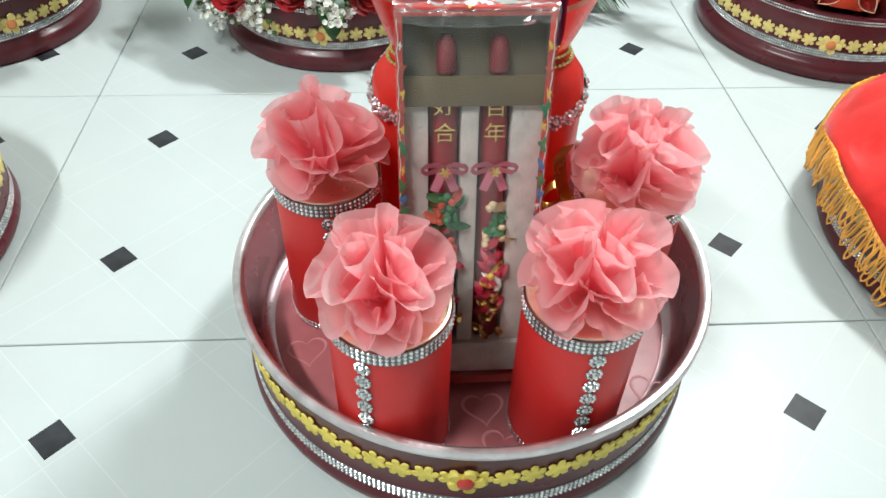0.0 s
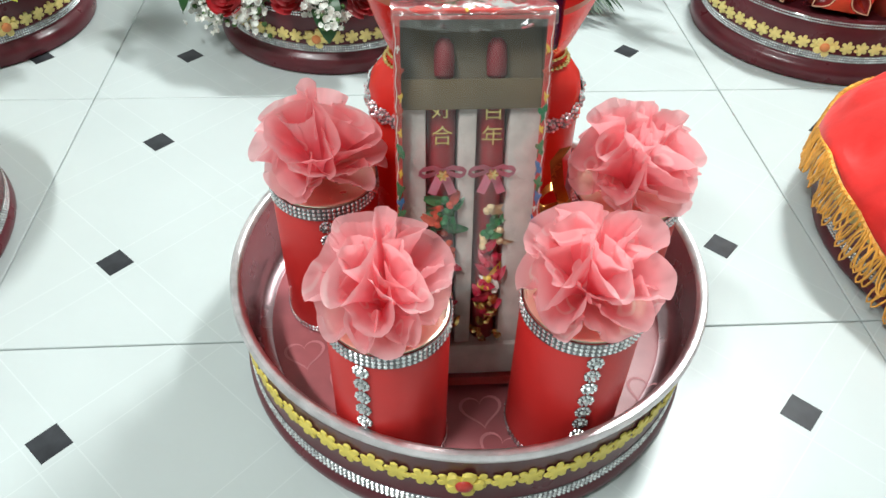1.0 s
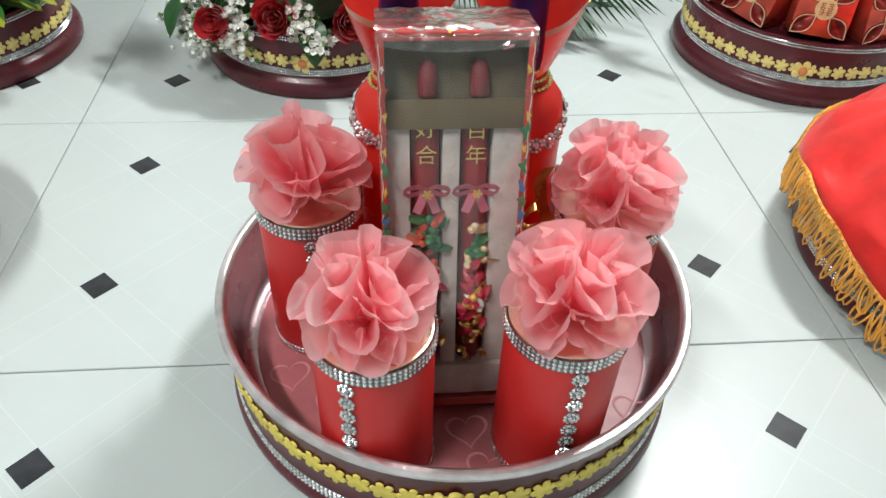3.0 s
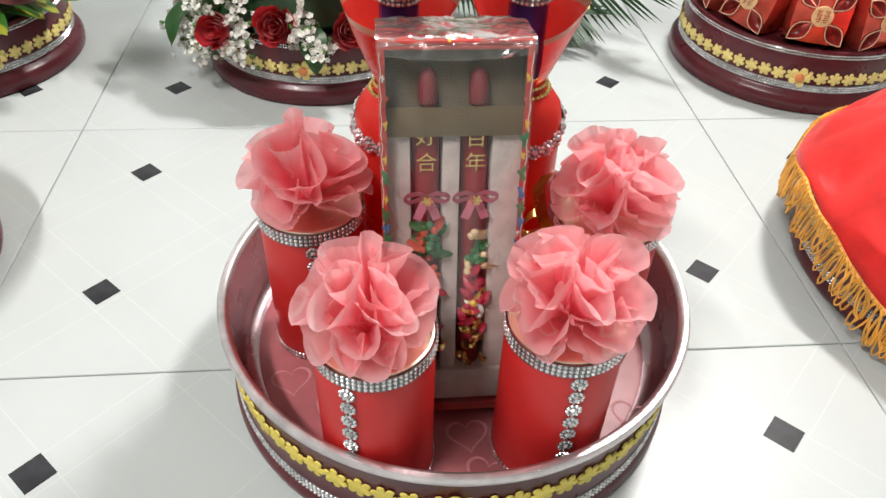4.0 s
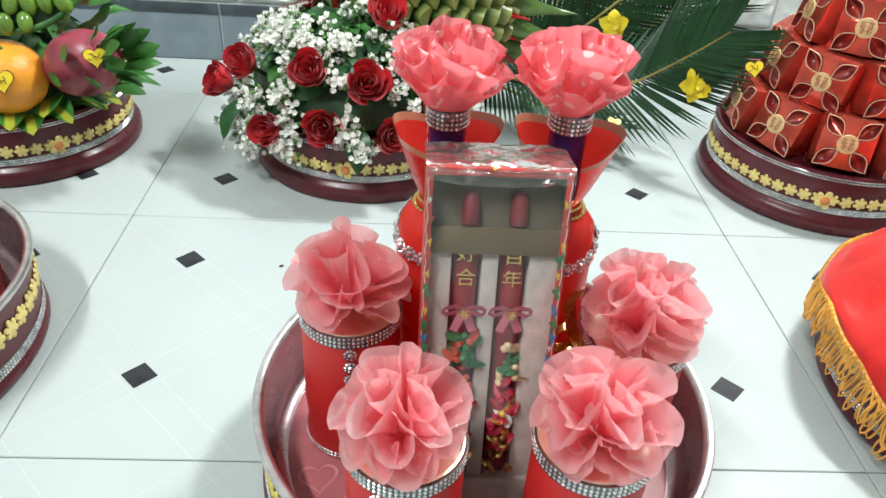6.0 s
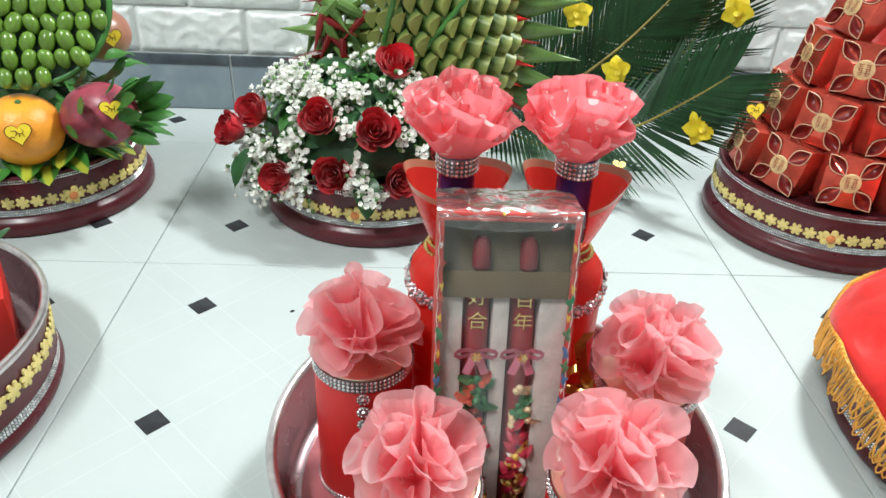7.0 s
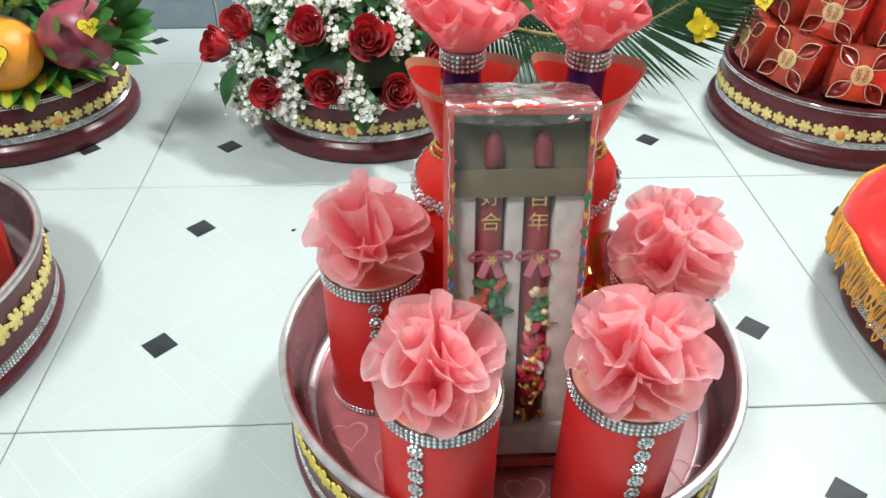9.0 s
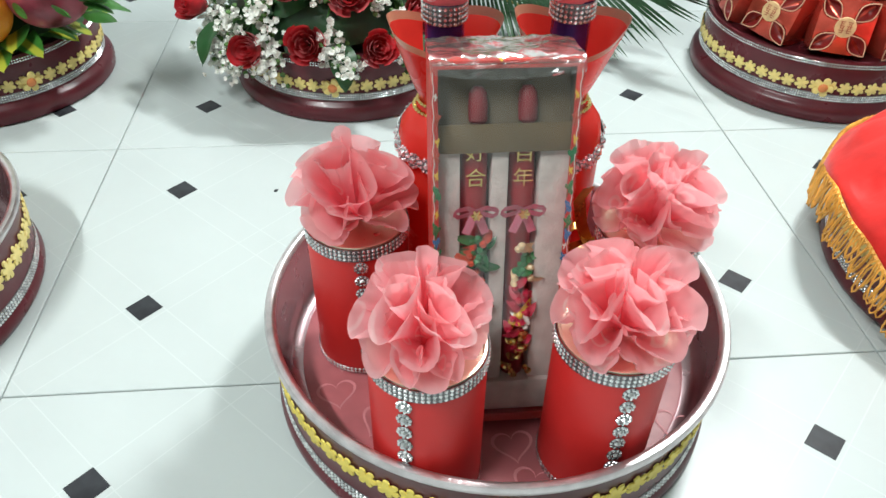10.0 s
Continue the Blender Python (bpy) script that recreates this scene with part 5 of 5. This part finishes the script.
def gift_body():
    """A pillow box: swollen sides and a face whose four corners are pushed in as almond hollows."""
    n = 30
    verts, faces = [], []
    for i in range(n + 1):
        for k in range(n + 1):
            x, y = -S + 2 * S * k / n, -S + 2 * S * i / n
            l = (abs(x) + abs(y)) / math.sqrt(2) - FOLD_START
            d = abs(abs(x) - abs(y)) / math.sqrt(2)
            wide = FOLD_WIDE * 0.5 * math.sin(math.pi * min(1, max(0, l / FOLD_LEN))) ** 0.8
            hollow = 0.0
            if wide > 1e-4 and d < wide:
                hollow = 0.0125 * math.sqrt(1 - (d / wide) ** 2) * min(1, 1.6 * l / FOLD_LEN + 0.1)
            swell = 0.0040 * (1 - max(abs(x), abs(y)) / S)
            side = 1 - 0.05 * (abs(x) / S) ** 4 * (abs(y) / S) ** 4
            verts.append((x * side, y * side, 0.0295 + swell - hollow))
    w = n + 1
    for i in range(n):
        for k in range(n):
            faces.append((i * w + k, i * w + k + 1, i * w + w + k + 1, i * w + w + k))
    border = [k for k in range(n)] + [i * w + n for i in range(n)] + [n * w + k for k in range(n, 0, -1)] + [i * w for i in range(n, 0, -1)]
    loops = [border]
    for z, grow in ((0.015, 1.045), (-0.004, 1.055), (-0.022, 1.02), (-0.030, 0.95)):
        k0 = len(verts)
        verts += [(verts[i][0] * grow, verts[i][1] * grow, z) for i in border]
        loops.append(list(range(k0, len(verts))))
    m_ = len(border)
    for a, b in zip(loops, loops[1:]):
        for k in range(m_):
            j = (k + 1) % m_
            faces.append((a[k], b[k], b[j], a[j]))
    faces.append(tuple(loops[-1]))
    return verts, faces


GB_BODY = raw_mesh("box_body", *gift_body(), BOX_RED, True, 45)


def leaf_shape(length, width, z, scale=1.0, n=14):
    pts = []
    for k in range(n + 1):
        t = k / n
        pts.append((length * t, width * math.sin(math.pi * t) * 0.5))
    for k in range(n - 1, 0, -1):
        t = k / n
        pts.append((length * t, -width * math.sin(math.pi * t) * 0.5))
    return pts


def leaf_face(length, width, z):
    pts = leaf_shape(length, width, z)
    n = len(pts)
    v = [Vector((x, y, z)) for x, y in pts]
    f = []
    rows = 5
    for r in range(1, rows):
        s_ = 1 - r / rows
        for x, y in pts:
            t = x / length
            v.append(Vector((x, y * s_, z - 0.0112 * math.sqrt(max(0, 1 - s_ * s_)) * min(1, 1.6 * t + 0.1) * math.sin(math.pi * min(1, t)) ** 0.3)))
        for k in range(n):
            j = (k + 1) % n
            f.append(((r - 1) * n + k, (r - 1) * n + j, r * n + j, r * n + k))
    return v, f


def leaf_rim(length, width, z, w):
    pts = leaf_shape(length, width, z)
    return tube([Vector((x, y, z)) for x, y in pts + pts[:1]], w, 5)


# lines each almond hollow in a darker red than the box face
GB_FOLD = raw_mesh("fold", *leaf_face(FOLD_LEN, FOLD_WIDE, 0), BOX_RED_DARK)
GB_RIM = raw_mesh("fold_edge", *leaf_rim(FOLD_LEN, FOLD_WIDE, 0.0004, 0.0008), BOX_LINE)
GB_SEAL = to_mesh("seal", lathe([(0, 0.0012), (0.0125, 0.0012), (0.0132, 0.0006), (0.0132, 0)], 28), SEAL, False)
GB_INK = raw_mesh("seal_mark", *merge([moved(([Vector((-w / 2, -h / 2, 0)), Vector((w / 2, -h / 2, 0)), Vector((w / 2, h / 2, 0)), Vector((-w / 2, h / 2, 0))], [(0, 1, 2, 3)]), pose(x, y, 0.0016))
    for sx in (-1, 1) for x, y, w, h in ((sx * 0.0045, 0.0070, 0.006, 0.0011), (sx * 0.0045, 0.0045, 0.004, 0.0011), (sx * 0.0045, 0.0018, 0.007, 0.0011), (sx * 0.0045, -0.0010, 0.005, 0.0011), (sx * 0.0045, -0.0038, 0.007, 0.0011), (sx * 0.0045, -0.0066, 0.004, 0.0011), (sx * 0.0030, -0.0024, 0.0010, 0.009), (sx * 0.0062, 0.0030, 0.0010, 0.008))]), SEAL_INK, False)
first = thing("gift_box", pose(0, 0, -5), "metallic red folded gift box with pale gold round seal", "gift box", "stacked red gift boxes")
part("box_body", GB_BODY, None, first)
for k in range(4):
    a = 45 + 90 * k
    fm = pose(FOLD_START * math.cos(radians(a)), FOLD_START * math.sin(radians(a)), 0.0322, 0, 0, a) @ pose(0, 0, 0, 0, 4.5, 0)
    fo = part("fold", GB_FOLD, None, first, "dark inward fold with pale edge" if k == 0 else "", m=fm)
    part("fold_edge", GB_RIM, None, fo)
    part("edge_ring", raw_mesh("edge_ring", *tube([(0.015 * math.cos(b), 0.015 * math.sin(b), 0) for b in [radians(20 * i) for i in range(10)]], 0.0005, 4), BOX_LINE), None, first, m=pose(S + 0.0004, 0, -0.005, 90, 0, 90) if k == 0 else pose(-S - 0.0004, 0, -0.005, 90, 0, -90) if k == 1 else pose(0, -S - 0.0004, -0.005, 90, 0, 0) if k == 2 else pose(0, S + 0.0004, -0.005, 90, 0, 180))
seal = part("seal", GB_SEAL, None, first, "round pale gold paper seal", m=pose(0, 0, 0.0334))
tagged(part("seal_mark", GB_INK, None, seal), kind="stuff")
TX, TY = 0.997, 0.1757
stack = []
for r, z, n, start, up in ((0.124, 0.121, 10, -147, 0.14), (0.092, 0.189, 8, -135, 0.14), (0.062, 0.257, 6, -122, 0.16), (0.032, 0.325, 3, -165, 0.22)):
    for k in range(n):
        stack.append((r, z, radians(start + 360 * k / n), up))
for k, (r, z, a, up) in enumerate(stack):
    d = Vector((math.cos(a), math.sin(a), up)).normalized()
    m = frame_at(Vector((TX + r * math.cos(a), TY + r * math.sin(a), z)), d) @ pose(0, 0, -0.006, q.uniform(-5, 5), q.uniform(-5, 5), q.uniform(-9, 9))
    if k == 0:
        first.matrix_basis = m
    else:
        copy_thing(first, m)
support = tagged(new("stacking_cone", to_mesh("stacking_cone", lathe([(0, 0.30), (0.03, 0.27), (0.09, 0.10), (0.11, 0.0), (0, 0)], 28), CARTON_RED)), "plain red card cone inside the box stack", "cone")
support.matrix_basis = pose(TX, TY, 0.083)

# ---- draped red cloth ----
CX, CY = 0.997, -0.308
HEMS = ((-180, 0.082), (-172, 0.080), (-161, 0.062), (-151, 0.048), (-135, 0.046), (-90, 0.072), (-45, 0.050), (0, 0.074), (45, 0.060), (90, 0.080), (130, 0.085), (146, 0.072), (158, 0.083), (168, 0.090), (180, 0.082))


def hem_height(deg):
    for (a, b), (c, d) in zip(HEMS, HEMS[1:]):
        if a <= deg <= c:
            return b + (d - b) * (deg - a) / (c - a)
    return 0.07


NA, NR = 144, 26
cv, cf = [], []
for k in range(NA):
    deg = -180 + 360 * k / NA
    a = radians(deg)
    hem = hem_height(deg)
    fold_ = 0.5 * math.sin(5 * a + 0.7) + 0.45 * (1 - 2 * abs(math.sin(4.5 * a + 1))) + 0.2 * math.sin(14 * a)
    for i in range(NR + 1):
        t = i / NR
        if t < 0.72:
            s = t / 0.72
            rr = 0.196 * s
            z = 0.222 - 0.120 * s ** 1.75 + 0.016 * fold_ * s * s + 0.012 * noise.noise(Vector((rr * math.cos(a), rr * math.sin(a), 0)) * 22) + 0.006 * (0.3 - abs(noise.noise(Vector((rr * math.cos(a), rr * math.sin(a), 3)) * 30)))
        else:
            s = (t - 0.72) / 0.28
            rr = 0.196 + 0.010 * math.sin(math.pi / 2 * min(1, s * 1.3)) + 0.006 * fold_ * s
            z = 0.102 + 0.006 * fold_ * (1 - s) - (0.102 - hem) * s
        cv.append((rr * math.cos(a), rr * math.sin(a), z))
for k in range(NA):
    j = (k + 1) % NA
    for i in range(NR):
        cf.append((k * (NR + 1) + i, j * (NR + 1) + i, j * (NR + 1) + i + 1, k * (NR + 1) + i + 1))
cloth = thing("tray_cloth", pose(CX, CY, 0), "glossy red velvet cloth with golden looped fringe over a tray", "cloth")
part("cloth", raw_mesh("cloth", cv, cf, VELVET, True, 80), None, cloth)
fr = []
for k in range(300):
    deg = -180 + 360 * k / 300 + q.uniform(-0.8, 0.8)
    a = radians(deg)
    hem = hem_height(deg)
    base = 0.2065
    L = q.uniform(0.026, 0.046)
    tw = q.uniform(-0.05, 0.05)
    pts = []
    for i in range(11):
        b = math.pi * 2 * i / 10
        dz = -L * (0.5 - 0.5 * math.cos(b))
        da = 0.020 * math.sin(b) + tw * (0.5 - 0.5 * math.cos(b))
        ro = base + q.uniform(0.0, 0.002) + 0.006 * math.sin(b / 2)
        pts.append((ro * math.cos(a + da), ro * math.sin(a + da), max(0.003, hem + 0.004 + dz)))
    fr.append(tube(pts, 0.0011, 4))
part("fringe", raw_mesh("fringe", *merge(fr), FRINGE, True, 80), None, cloth, "golden looped yarn fringe")
tagged(cloth.children[-1], kind="stuff")
hemline = [(0.2068 * math.cos(radians(d)), 0.2068 * math.sin(radians(d)), hem_height(d) + 0.002) for d in range(-180, 181, 3)]
part("hem_braid", raw_mesh("hem_braid", *tube(hemline, 0.0022, 5), FRINGE), None, cloth)

# ---- red carton in the near tray ----
carton = thing("red_carton", pose(-0.118, -0.222, 0.0285, 0, 0, 28), "open red card carton standing in the tray", "carton")
for nm, args in (("side_panel", (-0.055, 0.055, -0.040, -0.037, 0, 0.075)), ("side_panel", (-0.055, 0.055, 0.037, 0.040, 0, 0.075)), ("end_panel", (-0.055, -0.052, -0.037, 0.037, 0, 0.075)), ("end_panel", (0.052, 0.055, -0.037, 0.037, 0, 0.075)), ("bottom_panel", (-0.052, 0.052, -0.037, 0.037, 0, 0.003))):
    part(nm, box(*args, 0.0006), CARTON_RED, carton)
part("lid_flap", box(-0.055, 0.055, 0.041, 0.044, 0.05, 0.135, 0.0006), CARTON_RED, carton, "raised red lid flap")
sprig = thing("leaf_sprig", pose(-0.118, -0.215, 0.095), "single glossy green leaf rising from the carton", "leaf")
part("leaf", raw_mesh("leaf", *blade(0.085, 0.034, 0.6, 0.25, 9, wave=0.002), LEAF_DARK), None, sprig, m=pose(0.010, 0.0, 0.0, 55, 0, -40))
part("leaf", raw_mesh("leaf", *blade(0.070, 0.030, 0.8, 0.25, 9, wave=0.002), LEAF_MID), None, sprig, m=pose(-0.01, 0.01, 0.0, 65, 0, 40))

speck = lathe([(0, 0.0018), (0.0012, 0.0016), (0.0022, 0.0008), (0.0020, 0.0), (0, 0.0)], 9)
for v in speck.verts:
    v.co.x *= 1.4 + 0.3 * noise.noise(v.co * 900)
crumb = tagged(new("floor_crumb", to_mesh("floor_crumb", speck, INLAY)), "tiny dark crumb lying on the white tile", "crumb")
crumb.matrix_basis = pose(0.2107, -0.104, 0.0, 0, 0, 30)

# ---- wall and floor pieces ----
BRICK_W, BRICK_H = 0.205, 0.0865


def brick_mesh(w, h, seed):
    bm = bmesh.new()
    nx, nz = 40, 18
    grid = []
    for i in range(nz + 1):
        rowv = []
        for k in range(nx + 1):
            u, v = k / nx, i / nz
            edge = min(u * w, (1 - u) * w, v * h, (1 - v) * h)
            lift = 0.0060 * min(1, edge / 0.004) ** 0.6
            rough_ = 0.0100 * (0.5 - abs(noise.noise(Vector((u * w * 26 + seed * 3.1, v * h * 34, seed))))) + 0.0042 * (0.4 - abs(noise.noise(Vector((u * w * 62 + seed, v * h * 62, seed)))))
            rowv.append(bm.verts.new((u * w, -(lift + (rough_ if edge > 0.006 else 0)), v * h)))
        grid.append(rowv)
    for i in range(nz):
        for k in range(nx):
            bm.faces.new((grid[i][k], grid[i][k + 1], grid[i + 1][k + 1], grid[i + 1][k]))
    return bm


BRICKS = [to_mesh("brick", brick_mesh(BRICK_W - 0.003, BRICK_H - 0.003, s), FOAM_BRICK, True, 70) for s in range(5)]
for rowi in range(7):
    for k in range(-6, 12):
        x = -0.171 + (BRICK_W / 2 if rowi % 2 else 0) + k * BRICK_W
        part("brick", BRICKS[(k * 3 + rowi * 2) % 5], None, wall_north, m=pose(x, WALL_Y + 0.012, 0.1105 + rowi * BRICK_H))
SK = to_mesh("skirting_tile", box(0.0022, 0.3978, -0.004, 0, 0, 0.0885, 0.001), SKIRT)
SKC = to_mesh("skirting_cap", box(0.0022, 0.3978, -0.006, 0, 0.0885, 0.1085, 0.0015), SKIRT_CAP)
for k in range(-4, 7):
    part("skirting_tile", SK, None, skirting, m=pose(k * 0.4 - 0.002, WALL_Y + 0.004, 0))
    part("skirting_cap", SKC, None, skirting, m=pose(k * 0.4 - 0.002, WALL_Y + 0.004, 0))
T = 0.4
TILE = to_mesh("tile", box(0.0006, T - 0.0006, 0.0006, T - 0.0006, -0.01, 0.0, 0.0008, 1), TILE_WHITE, False)
HALF = to_mesh("tile", box(0.0006, T - 0.0006, 0.0006, WALL_Y - T - 0.001, -0.01, 0.0, 0.0008, 1), TILE_WHITE, False)
g = 0.0185
DIAMOND = raw_mesh("diamond_inlay", [(-g, 0, 0.0001), (0, -g, 0.0001), (g, 0, 0.0001), (0, g, 0.0001), (-g * 0.98, 0, 0.0004), (0, -g * 0.98, 0.0004), (g * 0.98, 0, 0.0004), (0, g * 0.98, 0.0004)], [(4, 5, 6, 7), (0, 1, 5, 4), (1, 2, 6, 5), (2, 3, 7, 6), (3, 0, 4, 7)], INLAY, False)
for i in range(-6, 8):
    for j in range(-10, 2):
        last_row = j == 1
        tile = part("tile", HALF if last_row else TILE, None, floor, m=pose(i * T, j * T, 0))
        for u in (0.1, 0.3):
            for v in (0.1, 0.3):
                if last_row and v > 0.12:
                    continue
                if -3 <= i <= 4 and j >= -5:
                    part("diamond_inlay", DIAMOND, None, tile, m=pose(u + (0.002 if u > 0.2 else -0.001), v + 0.0045, 0))
